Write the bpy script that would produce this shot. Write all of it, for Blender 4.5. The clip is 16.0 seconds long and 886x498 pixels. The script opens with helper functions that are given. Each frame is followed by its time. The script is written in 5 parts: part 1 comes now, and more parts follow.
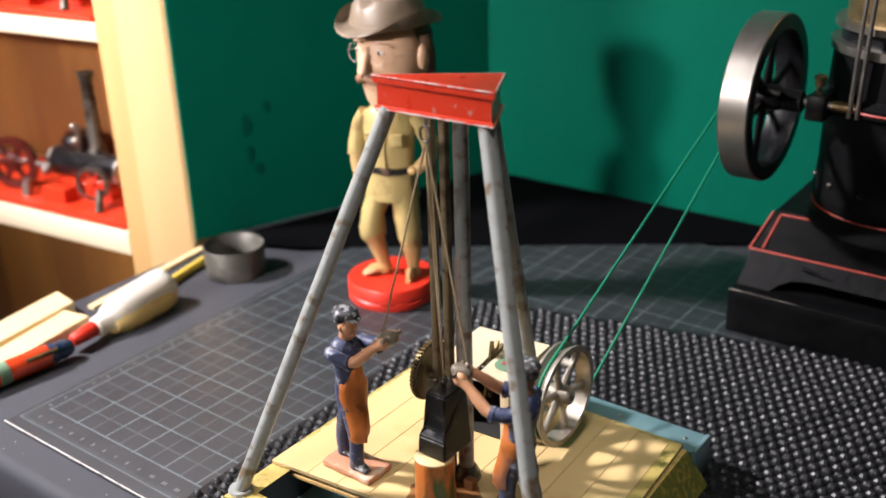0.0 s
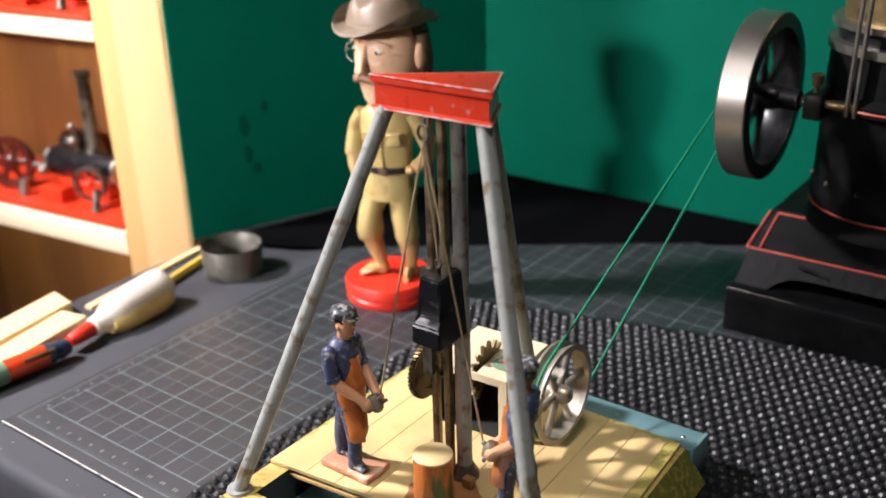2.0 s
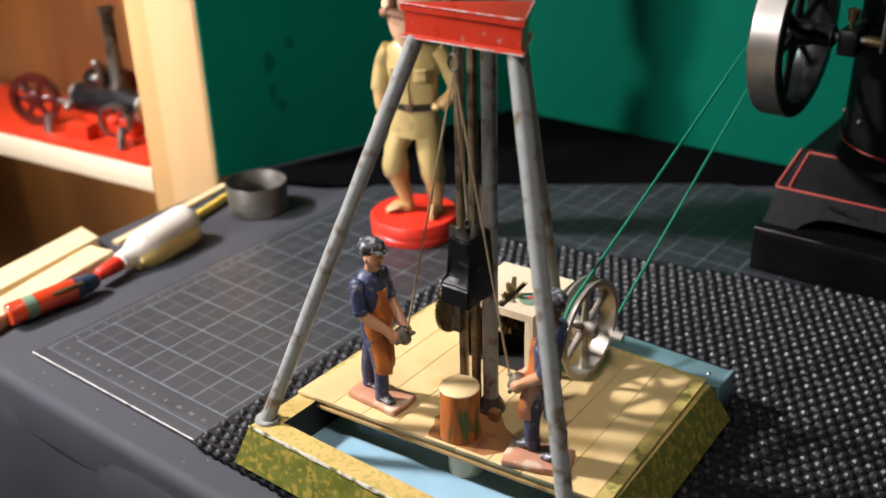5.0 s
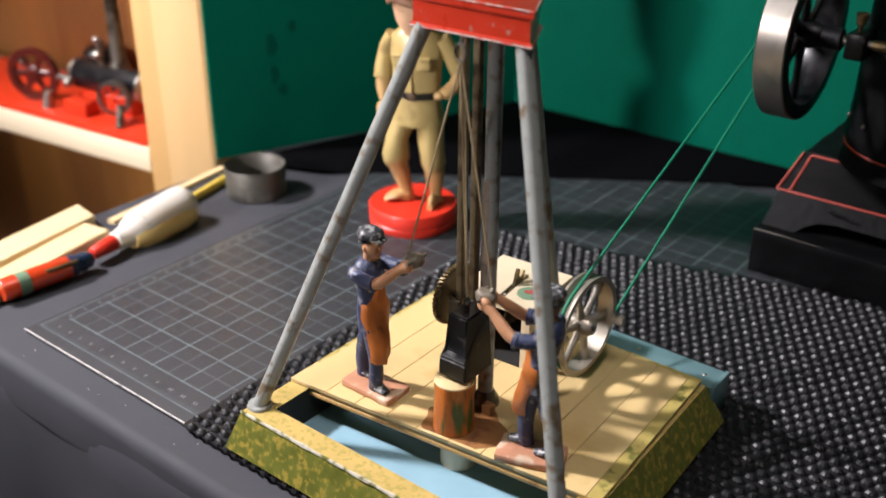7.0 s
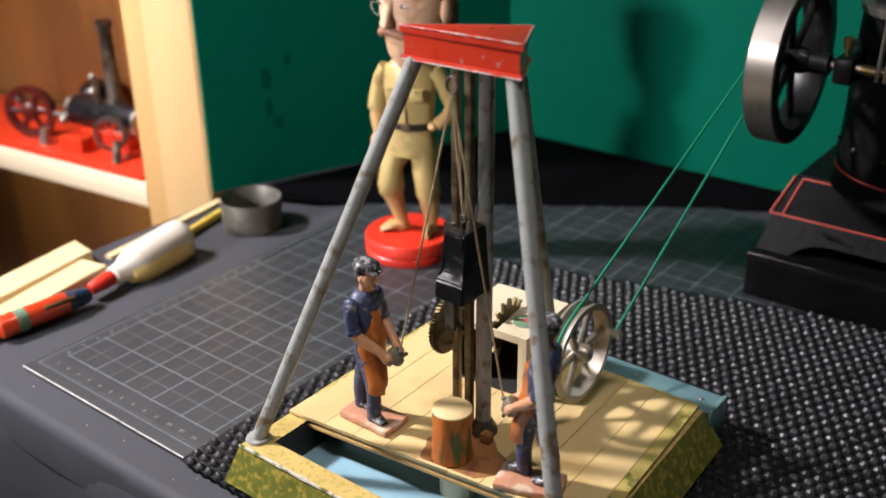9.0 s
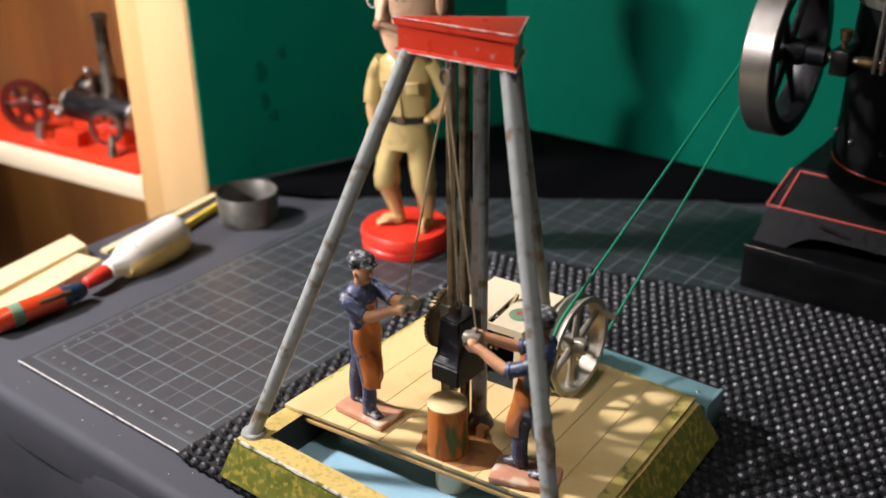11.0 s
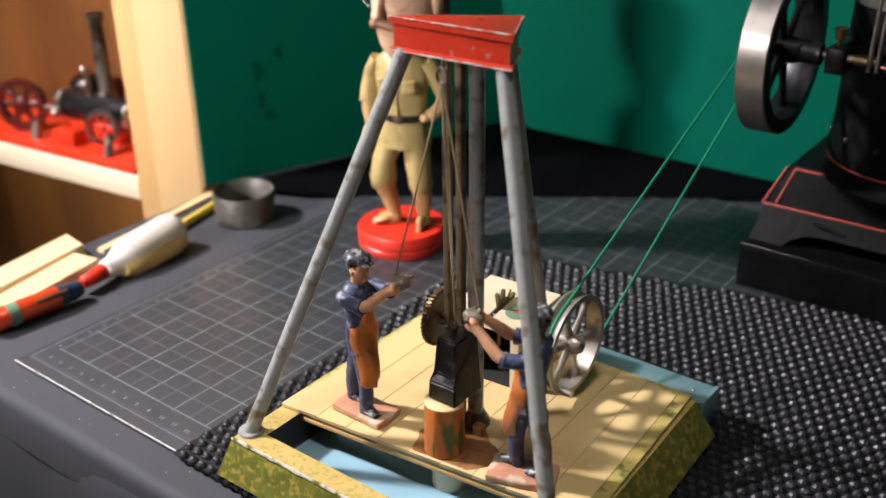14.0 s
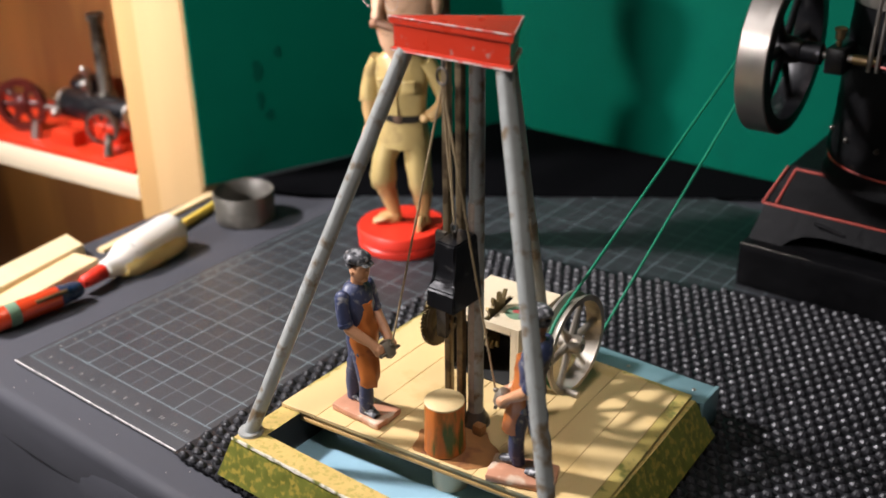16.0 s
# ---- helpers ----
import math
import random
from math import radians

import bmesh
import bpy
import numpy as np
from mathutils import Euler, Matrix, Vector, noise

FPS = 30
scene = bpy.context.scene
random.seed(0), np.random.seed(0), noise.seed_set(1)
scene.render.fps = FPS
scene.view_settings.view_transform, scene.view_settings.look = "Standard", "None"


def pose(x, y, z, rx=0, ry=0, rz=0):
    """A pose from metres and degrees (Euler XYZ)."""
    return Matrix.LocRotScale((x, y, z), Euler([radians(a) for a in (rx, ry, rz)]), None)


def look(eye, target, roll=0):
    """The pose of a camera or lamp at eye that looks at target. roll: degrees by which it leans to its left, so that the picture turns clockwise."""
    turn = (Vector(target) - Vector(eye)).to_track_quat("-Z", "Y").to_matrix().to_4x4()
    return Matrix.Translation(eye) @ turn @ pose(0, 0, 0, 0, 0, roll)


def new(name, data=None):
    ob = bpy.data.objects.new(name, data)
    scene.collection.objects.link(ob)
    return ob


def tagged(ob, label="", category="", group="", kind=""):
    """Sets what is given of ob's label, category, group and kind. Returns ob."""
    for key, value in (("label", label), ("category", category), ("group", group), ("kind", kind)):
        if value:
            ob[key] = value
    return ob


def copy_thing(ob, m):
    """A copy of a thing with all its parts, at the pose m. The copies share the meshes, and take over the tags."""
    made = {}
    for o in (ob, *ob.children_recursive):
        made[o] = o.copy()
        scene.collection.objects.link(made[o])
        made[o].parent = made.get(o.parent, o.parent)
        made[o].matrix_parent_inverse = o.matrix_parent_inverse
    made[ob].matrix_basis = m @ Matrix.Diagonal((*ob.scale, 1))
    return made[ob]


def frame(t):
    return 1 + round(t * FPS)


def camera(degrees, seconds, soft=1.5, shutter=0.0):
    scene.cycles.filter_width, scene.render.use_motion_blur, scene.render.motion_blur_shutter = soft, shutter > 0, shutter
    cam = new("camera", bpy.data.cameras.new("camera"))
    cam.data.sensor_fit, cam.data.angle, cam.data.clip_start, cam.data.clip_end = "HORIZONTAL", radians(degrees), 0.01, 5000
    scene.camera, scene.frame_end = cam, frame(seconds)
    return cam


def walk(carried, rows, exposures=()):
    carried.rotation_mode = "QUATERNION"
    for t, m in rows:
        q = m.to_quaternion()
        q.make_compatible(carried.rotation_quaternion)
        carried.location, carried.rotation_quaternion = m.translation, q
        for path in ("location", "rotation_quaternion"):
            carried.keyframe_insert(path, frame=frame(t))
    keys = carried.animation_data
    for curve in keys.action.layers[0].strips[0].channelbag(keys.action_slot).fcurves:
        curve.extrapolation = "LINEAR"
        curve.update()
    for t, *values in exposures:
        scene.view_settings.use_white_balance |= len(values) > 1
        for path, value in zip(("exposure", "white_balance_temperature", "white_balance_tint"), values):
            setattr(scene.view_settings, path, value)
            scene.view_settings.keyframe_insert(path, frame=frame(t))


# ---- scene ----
cam = camera(47.0, 16.0, soft=1.6, shutter=0.5)
cam.data.dof.use_dof, cam.data.dof.focus_distance, cam.data.dof.aperture_fstop = True, 0.48, 7.5
PATH = [  # seconds, x, y, z, tilt, roll, turn
    (0, 0.4964, -0.2664, 0.3171, 66.59, 1.50, 36.82),
    (0.5, 0.4962, -0.2657, 0.3173, 66.54, 1.57, 36.77),
    (1, 0.4962, -0.2664, 0.3172, 66.57, 1.56, 36.66),
    (1.5, 0.4965, -0.2671, 0.3172, 66.60, 1.53, 36.57),
    (2, 0.4962, -0.2667, 0.3170, 66.56, 1.54, 36.63),
    (2.1, 0.4960, -0.2666, 0.3165, 66.32, 1.62, 36.68),
    (2.2, 0.4956, -0.2664, 0.3154, 65.89, 1.75, 36.76),
    (2.3, 0.4948, -0.2666, 0.3130, 65.00, 2.05, 36.90),
    (2.4, 0.4943, -0.2663, 0.3121, 64.38, 2.22, 37.01),
    (2.5, 0.4941, -0.2656, 0.3111, 64.07, 2.33, 37.12),
    (3, 0.4945, -0.2665, 0.3116, 63.81, 2.48, 37.48),
    (3.5, 0.4939, -0.2671, 0.3115, 63.85, 2.56, 37.83),
    (4, 0.4946, -0.2681, 0.3119, 63.86, 2.80, 37.57),
    (6.5, 0.4908, -0.2712, 0.3095, 63.09, -0.62, 38.36),
    (7, 0.4898, -0.2691, 0.3104, 62.99, -0.37, 38.42),
    (7.1, 0.4919, -0.2689, 0.3126, 64.47, 0.27, 38.31),
    (7.2, 0.4921, -0.2690, 0.3128, 64.64, 0.33, 38.29),
    (7.5, 0.4912, -0.2694, 0.3130, 64.61, 0.28, 38.19),
    (8, 0.4922, -0.2708, 0.3128, 64.70, 0.44, 38.08),
    (8.5, 0.4935, -0.2723, 0.3134, 64.61, 0.60, 37.90),
    (9, 0.4923, -0.2698, 0.3127, 64.55, 0.53, 37.88),
    (11.5, 0.4928, -0.2678, 0.3118, 64.15, 0.65, 37.70),
    (12, 0.4928, -0.2680, 0.3118, 64.15, 0.63, 37.65),
    (12.5, 0.4929, -0.2679, 0.3119, 64.13, 0.64, 37.59),
    (13, 0.4933, -0.2683, 0.3123, 64.10, 0.67, 37.52),
    (14, 0.4933, -0.2683, 0.3123, 64.10, 0.67, 37.52),
    (16, 0.4933, -0.2683, 0.3123, 64.10, 0.67, 37.52),
]
walk(cam, [(t, pose(*row)) for t, *row in PATH], exposures=[(0.0, 0.08), (2.1, 0.08), (2.7, 0.03), (4.0, -0.12), (9.0, -0.20), (16.0, -0.19)])
LAMP_A, WATTS_A = (-0.642, -0.330, 0.91), 13.2
LAMP_B, WATTS_B = (-0.20, -1.22, 0.65), 1.75
LAMP_C, WATTS_C = (0.55, -0.30, 1.60), 0.27
STARTS = (-3.40, 0.05, 3.50, 6.95, 10.60, 14.25, 17.90)  # the hammer begins to rise
CYCLE, PULLEY_TURN, ENGINE_TURN = 3.567, 0.6778, 0.345


# ---- world, lamps ----
world = bpy.data.worlds.new("room_dark")
scene.world = world
world.use_nodes = True
world.node_tree.nodes["Background"].inputs[0].default_value = (1.0, 0.85, 0.7, 1)
world.node_tree.nodes["Background"].inputs[1].default_value = 0.07


def area_lamp(name, eye, target, size, watts, colour, spread=180):
    data = bpy.data.lights.new(name, "AREA")
    data.shape, data.size, data.energy, data.color, data.spread = "DISK", size, watts, colour, radians(spread)
    ob = new(name, data)
    ob.matrix_world = look(eye, target)
    return ob


area_lamp("desk_lamp_light", LAMP_A, (0.24, 0.06, 0.04), 0.10, WATTS_A, (1.0, 0.945, 0.985), 110)
area_lamp("room_lamp_light", LAMP_B, (-0.12, 0.35, 0.14), 0.13, WATTS_B, (1.0, 0.945, 0.96), 36)
# Added fill that lifts the shade on the toy deck; no known fixture.
area_lamp("deck_fill_light", LAMP_C, (0.28, 0.04, 0.0), 0.30, WATTS_C, (1.0, 0.92, 0.90), 26)


# ---- materials ----
def material(name, base, rough=0.5, metal=0.0, vary=0.15, scale=150.0, bump=0.15, bump_scale=900.0, worn=None, worn_scale=60.0,
             worn_amount=0.5, coat=0.0, spec=0.5, stretch=(1, 1, 1), transmission=0.0, depth=0.0004):
    m = bpy.data.materials.new(name)
    m.use_nodes = True
    nt = m.node_tree
    bsdf = nt.nodes["Principled BSDF"]
    bsdf.inputs["Metallic"].default_value = metal
    bsdf.inputs["Specular IOR Level"].default_value = spec
    bsdf.inputs["Coat Weight"].default_value = coat
    bsdf.inputs["Coat Roughness"].default_value = 0.15
    bsdf.inputs["Transmission Weight"].default_value = transmission
    tc = nt.nodes.new("ShaderNodeTexCoord")
    mp = nt.nodes.new("ShaderNodeMapping")
    mp.inputs["Scale"].default_value = stretch
    nt.links.new(tc.outputs["Object"], mp.inputs["Vector"])

    def noise_node(s, detail=4.0):
        n = nt.nodes.new("ShaderNodeTexNoise")
        n.inputs["Scale"].default_value, n.inputs["Detail"].default_value = s, detail
        nt.links.new(mp.outputs[0], n.inputs["Vector"])
        return n

    def mixed(fac, a, b):
        x = nt.nodes.new("ShaderNodeMix")
        x.data_type = "RGBA"
        nt.links.new(fac, x.inputs[0])
        for v, sock in ((a, x.inputs[6]), (b, x.inputs[7])):
            if isinstance(v, tuple):
                sock.default_value = (*v, 1)
            else:
                nt.links.new(v, sock)
        return x.outputs[2]

    lo = tuple(c * (1 - vary) for c in base)
    hi = tuple(min(1, c * (1 + vary)) for c in base)
    fine = noise_node(scale)
    colour = mixed(fine.outputs[0], lo, hi)
    if worn:
        big = noise_node(worn_scale, 6.0)
        ramp = nt.nodes.new("ShaderNodeValToRGB")
        ramp.color_ramp.elements[0].position = 1 - worn_amount
        ramp.color_ramp.elements[1].position = min(1, 1 - worn_amount + 0.12)
        nt.links.new(big.outputs[0], ramp.inputs[0])
        colour = mixed(ramp.outputs[0], colour, worn)
    nt.links.new(colour, bsdf.inputs["Base Color"])
    mr = nt.nodes.new("ShaderNodeMapRange")
    mr.inputs[3].default_value, mr.inputs[4].default_value = max(0.03, rough - 0.1), min(1, rough + 0.1)
    nt.links.new(fine.outputs[0], mr.inputs[0])
    nt.links.new(mr.outputs[0], bsdf.inputs["Roughness"])
    if bump:
        bn = noise_node(bump_scale)
        bp = nt.nodes.new("ShaderNodeBump")
        bp.inputs["Strength"].default_value, bp.inputs["Distance"].default_value = bump, depth
        nt.links.new(bn.outputs[0], bp.inputs["Height"])
        nt.links.new(bp.outputs[0], bsdf.inputs["Normal"])
    return m


INCH = 0.0254
GREEN_WALL = material("green_painted_board", (0.0, 0.092, 0.055), 0.62, spec=0.05, vary=0.08, scale=40, bump=0.1, bump_scale=500, worn=(0.001, 0.080, 0.049), worn_scale=14, worn_amount=0.42)
CLOTH = material("dark_table_covering", (0.035, 0.036, 0.044), 0.75, vary=0.25, scale=60, bump=0.3, bump_scale=1500, worn=(0.037, 0.038, 0.045), worn_scale=30, worn_amount=0.45)
SHADE_BLACK = material("shade_black", (0.0025, 0.0025, 0.003), 0.95, spec=0.02, vary=0.3, scale=200, bump=0.4, bump_scale=1800)
RUBBER = material("black_rubber", (0.010, 0.010, 0.012), 0.42, spec=0.5, vary=0.3, scale=300, bump=0.3, bump_scale=1500)
PINE = material("pale_pine", (0.66, 0.43, 0.20), 0.5, vary=0.10, scale=60, bump=0.1, bump_scale=400, worn=(0.58, 0.35, 0.14), worn_scale=30, worn_amount=0.45, stretch=(1, 1, 0.08))
PINE_LONG = material("pale_pine_along", (0.80, 0.66, 0.46), 0.5, vary=0.10, scale=60, bump=0.1, bump_scale=400, worn=(0.74, 0.58, 0.38), worn_scale=30, worn_amount=0.45, stretch=(0.08, 1, 1))
# PINE again in a deeper tone, for the stile's narrow turned face.
PINE_EDGE = material("deeper_pine_edge", (0.58, 0.345, 0.135), 0.5, vary=0.12, scale=60, bump=0.1, bump_scale=400, worn=(0.50, 0.27, 0.09), worn_scale=30, worn_amount=0.45, stretch=(1, 1, 0.08))
PINE_STICK = material("pale_wood_stick", (0.72, 0.55, 0.30), 0.55, vary=0.10, scale=90, bump=0.1, bump_scale=500, worn=(0.62, 0.44, 0.22), worn_scale=60, worn_amount=0.4, stretch=(0.1, 1, 1))
BACK_WOOD = material("brown_back_panel", (0.36, 0.155, 0.036), 0.5, vary=0.25, scale=30, bump=0.05, worn=(0.24, 0.095, 0.024), worn_scale=14, worn_amount=0.5, stretch=(1, 1, 0.15))
RED_TIN = material("red_enamelled_tin", (0.58, 0.040, 0.016), 0.30, vary=0.10, scale=100, bump=0.08, bump_scale=400, worn=(0.40, 0.26, 0.22), worn_scale=200, worn_amount=0.365, coat=0.5)
RED_PLASTIC = material("red_painted_resin", (0.66, 0.030, 0.013), 0.42, vary=0.08, scale=80, bump=0.06, coat=0.03)
RED_SHELF = material("red_sheet_metal", (0.58, 0.035, 0.010), 0.35, vary=0.15, scale=40, bump=0.03)
GREY_TUBE = material("grey_blue_painted_tube", (0.31, 0.325, 0.305), 0.36, vary=0.2, scale=160, bump=0.15, bump_scale=500, worn=(0.17, 0.125, 0.075), worn_scale=130, worn_amount=0.47, coat=0.05)
BARE_TUBE = material("worn_brownish_tube", (0.34, 0.27, 0.215), 0.42, vary=0.25, scale=160, bump=0.15, worn=(0.20, 0.17, 0.14), worn_scale=120, worn_amount=0.45)
STEEL = material("nickelled_steel", (0.38, 0.35, 0.31), 0.36, 0.95, vary=0.15, scale=160, bump=0.08, worn=(0.28, 0.24, 0.19), worn_scale=90, worn_amount=0.40)
PULLEY_TIN = material("cast_grey_pulley_metal", (0.44, 0.40, 0.33), 0.38, 0.65, vary=0.2, scale=200, bump=0.12, worn=(0.20, 0.17, 0.13), worn_scale=110, worn_amount=0.42)
BRASS = material("dull_brass", (0.24, 0.17, 0.08), 0.40, 0.8, vary=0.2, scale=200, bump=0.1, worn=(0.12, 0.09, 0.05), worn_scale=120, worn_amount=0.45)
DARK_STEEL = material("dark_oiled_steel", (0.16, 0.145, 0.125), 0.35, 0.75, vary=0.3, scale=200, bump=0.12, worn=(0.05, 0.04, 0.03), worn_scale=110, worn_amount=0.48)
ROD_BROWN = material("brown_tarnished_brass", (0.20, 0.150, 0.085), 0.36, 0.65, vary=0.3, scale=200, bump=0.12, worn=(0.085, 0.060, 0.035), worn_scale=110, worn_amount=0.48)
BLACK_PAINT = material("black_gloss_paint", (0.006, 0.006, 0.007), 0.36, spec=0.35, vary=0.3, scale=100, bump=0.25, bump_scale=350, worn=(0.055, 0.053, 0.052), worn_scale=170, worn_amount=0.40, coat=0.1)
BLACK_IRON = material("black_cast_iron", (0.0028, 0.0028, 0.0032), 0.52, spec=0.13, vary=0.4, scale=110, bump=0.5, bump_scale=200, depth=0.0006, worn=(0.011, 0.010, 0.010), worn_scale=75, worn_amount=0.38)
RED_LINE = material("red_lining_paint", (0.38, 0.045, 0.025), 0.5, vary=0.2, scale=400, bump=0)
DECK = material("cream_yellow_tin_deck", (0.66, 0.485, 0.225), 0.40, vary=0.06, scale=50, bump=0.05, worn=(0.55, 0.37, 0.14), worn_scale=28, worn_amount=0.40, coat=0.15)
DECK_LIP = material("ochre_deck_edge", (0.46, 0.29, 0.10), 0.42, vary=0.15, scale=120, bump=0.1, worn=(0.30, 0.17, 0.05), worn_scale=90, worn_amount=0.45, coat=0.15)
DECK_MOSS = material("mossy_deck_paint", (0.46, 0.36, 0.11), 0.45, vary=0.2, scale=150, bump=0.1, worn=(0.16, 0.16, 0.035), worn_scale=170, worn_amount=0.46)
DECK_LINE = material("brown_printed_line", (0.34, 0.20, 0.07), 0.5, vary=0.3, scale=300, bump=0)
DECK_SOIL = material("brown_worn_paint", (0.30, 0.135, 0.045), 0.45, vary=0.3, scale=160, bump=0.1, worn=(0.16, 0.06, 0.025), worn_scale=80, worn_amount=0.45)
GRASS_TIN = material("green_sponged_tin", (0.145, 0.155, 0.026), 0.40, vary=0.6, scale=150, bump=0.15, bump_scale=500, worn=(0.34, 0.26, 0.045), worn_scale=300, worn_amount=0.49, coat=0.2)
SAND_TIN = material("sand_yellow_tin", (0.56, 0.40, 0.13), 0.40, vary=0.15, scale=120, bump=0.1, worn=(0.40, 0.32, 0.085), worn_scale=420, worn_amount=0.50, coat=0.2)
EDGE_TIN = material("worn_bare_tin_edge", (0.42, 0.36, 0.31), 0.5, 0.2, vary=0.3, scale=400, bump=0.1)
MAT_EDGE = material("pale_worn_mat_edge", (0.62, 0.60, 0.57), 0.5, vary=0.3, scale=200, bump=0.1, worn=(0.20, 0.19, 0.18), worn_scale=120, worn_amount=0.42)
CHIPPED_GREEN = material("chipped_green_edge", (0.56, 0.53, 0.43), 0.45, 0.1, vary=0.3, scale=400, bump=0.1, worn=(0.12, 0.13, 0.025), worn_scale=190, worn_amount=0.50)
CHIPPED = material("chipped_red_edge", (0.42, 0.34, 0.30), 0.45, 0.2, vary=0.3, scale=400, bump=0.1, worn=(0.46, 0.035, 0.018), worn_scale=150, worn_amount=0.52)
GEAR_DARK = material("dark_brass_gear", (0.17, 0.125, 0.055), 0.42, 0.7, vary=0.3, scale=250, bump=0.1, worn=(0.05, 0.04, 0.025), worn_scale=150, worn_amount=0.45)
WALL_STAIN = material("dark_green_stain", (0.0, 0.058, 0.036), 0.7, spec=0.05, vary=0.2, bump=0)
BLUE_TIN = material("pale_blue_water_tin", (0.27, 0.45, 0.54), 0.35, vary=0.1, scale=80, bump=0.05, worn=(0.23, 0.40, 0.48), worn_scale=40, worn_amount=0.45, coat=0.2)
TEAL_TIN = material("grey_blue_tin_plate", (0.135, 0.24, 0.26), 0.36, vary=0.15, scale=120, bump=0.1, worn=(0.16, 0.25, 0.26), worn_scale=60, worn_amount=0.45, coat=0.2)
INSIDE_DARK = material("dark_inside", (0.018, 0.018, 0.016), 0.6, vary=0.2, bump=0)
CREAM = material("cream_tin_housing", (0.68, 0.58, 0.40), 0.42, vary=0.05, scale=90, bump=0.05, worn=(0.60, 0.49, 0.31), worn_scale=50, worn_amount=0.38, coat=0.15)
DECAL_GREEN = material("green_decal", (0.16, 0.26, 0.16), 0.5, vary=0.3, scale=500, bump=0)
DECAL_RED = material("red_decal", (0.40, 0.08, 0.07), 0.5, vary=0.3, scale=500, bump=0)
BARK = material("painted_bark", (0.48, 0.135, 0.022), 0.5, vary=0.7, scale=260, bump=0.5, bump_scale=420, worn=(0.065, 0.095, 0.016), worn_scale=190, worn_amount=0.47, stretch=(1, 1, 0.22))
STUMP_TOP = material("cream_cut_wood", (0.66, 0.50, 0.25), 0.5, vary=0.1, scale=200, bump=0.05, worn=(0.54, 0.38, 0.17), worn_scale=90, worn_amount=0.4)
NAVY = material("navy_blue_paint", (0.042, 0.053, 0.110), 0.45, vary=0.35, scale=260, bump=0.35, bump_scale=420, worn=(0.22, 0.22, 0.23), worn_scale=300, worn_amount=0.44)
APRON = material("tan_orange_apron_paint", (0.47, 0.14, 0.028), 0.45, vary=0.18, scale=220, bump=0.3, bump_scale=380, worn=(0.27, 0.075, 0.018), worn_scale=150, worn_amount=0.4)
FLESH = material("flesh_paint", (0.58, 0.29, 0.15), 0.45, vary=0.15, scale=300, bump=0.15, bump_scale=500, worn=(0.47, 0.21, 0.095), worn_scale=200, worn_amount=0.36)
CAP_GREY = material("dark_grey_cap_paint", (0.035, 0.036, 0.040), 0.45, vary=0.4, scale=300, bump=0.5, bump_scale=500, worn=(0.36, 0.36, 0.36), worn_scale=420, worn_amount=0.50)
TERRACOTTA = material("terracotta_paint", (0.50, 0.24, 0.14), 0.5, vary=0.2, scale=200, bump=0.3, bump_scale=400, worn=(0.60, 0.45, 0.32), worn_scale=120, worn_amount=0.45)
PEWTER = material("grey_brown_lead", (0.21, 0.18, 0.135), 0.45, 0.3, vary=0.3, scale=300, bump=0.3, bump_scale=500)
STRING = material("tan_string", (0.36, 0.27, 0.15), 0.8, vary=0.3, scale=900, bump=0.4, bump_scale=2500)
GREEN_CORD = material("green_drive_cord", (0.0, 0.17, 0.085), 0.55, vary=0.15, scale=900, bump=0.2, bump_scale=2500)
KHAKI = material("khaki_resin_paint", (0.42, 0.315, 0.125), 0.36, vary=0.12, scale=90, bump=0.4, bump_scale=130, worn=(0.29, 0.21, 0.085), worn_scale=60, worn_amount=0.42)
HAT_BROWN = material("brown_hat_paint", (0.20, 0.15, 0.105), 0.45, vary=0.15, scale=90, bump=0.2, bump_scale=300, worn=(0.26, 0.20, 0.145), worn_scale=50, worn_amount=0.42)
PALE_SKIN = material("pale_flesh_resin", (0.60, 0.37, 0.23), 0.45, vary=0.08, scale=90, bump=0.05)
HAIR = material("dark_brown_hair_paint", (0.075, 0.042, 0.022), 0.5, vary=0.3, scale=300, bump=0.4, bump_scale=500)
BELT_BLACK = material("black_belt_paint", (0.012, 0.011, 0.010), 0.4, vary=0.2, bump=0.1)
CUP_GREY = material("dull_grey_tin", (0.105, 0.098, 0.083), 0.42, 0.35, vary=0.2, scale=120, bump=0.15, worn=(0.15, 0.14, 0.12), worn_scale=60, worn_amount=0.42)
GLASS_PLASTIC = material("cloudy_plastic", (0.90, 0.87, 0.80), 0.30, vary=0.06, scale=60, bump=0.1, bump_scale=120, transmission=0.30)
OIL = material("yellow_oil", (0.86, 0.62, 0.22), 0.28, vary=0.12, scale=60, bump=0.05)
RED_CLEAR = material("red_clear_plastic", (0.50, 0.045, 0.012), 0.15, vary=0.2, scale=100, bump=0.05, coat=0.5)
BLUE_GRIP = material("dark_blue_plastic", (0.012, 0.03, 0.07), 0.3, vary=0.2, bump=0.1, coat=0.3)
YELLOW = material("yellow_paint", (0.62, 0.45, 0.05), 0.4, vary=0.1, bump=0.05)
ROOM = material("dim_room_wall", (0.22, 0.195, 0.17), 0.8, vary=0.1, scale=4, bump=0)


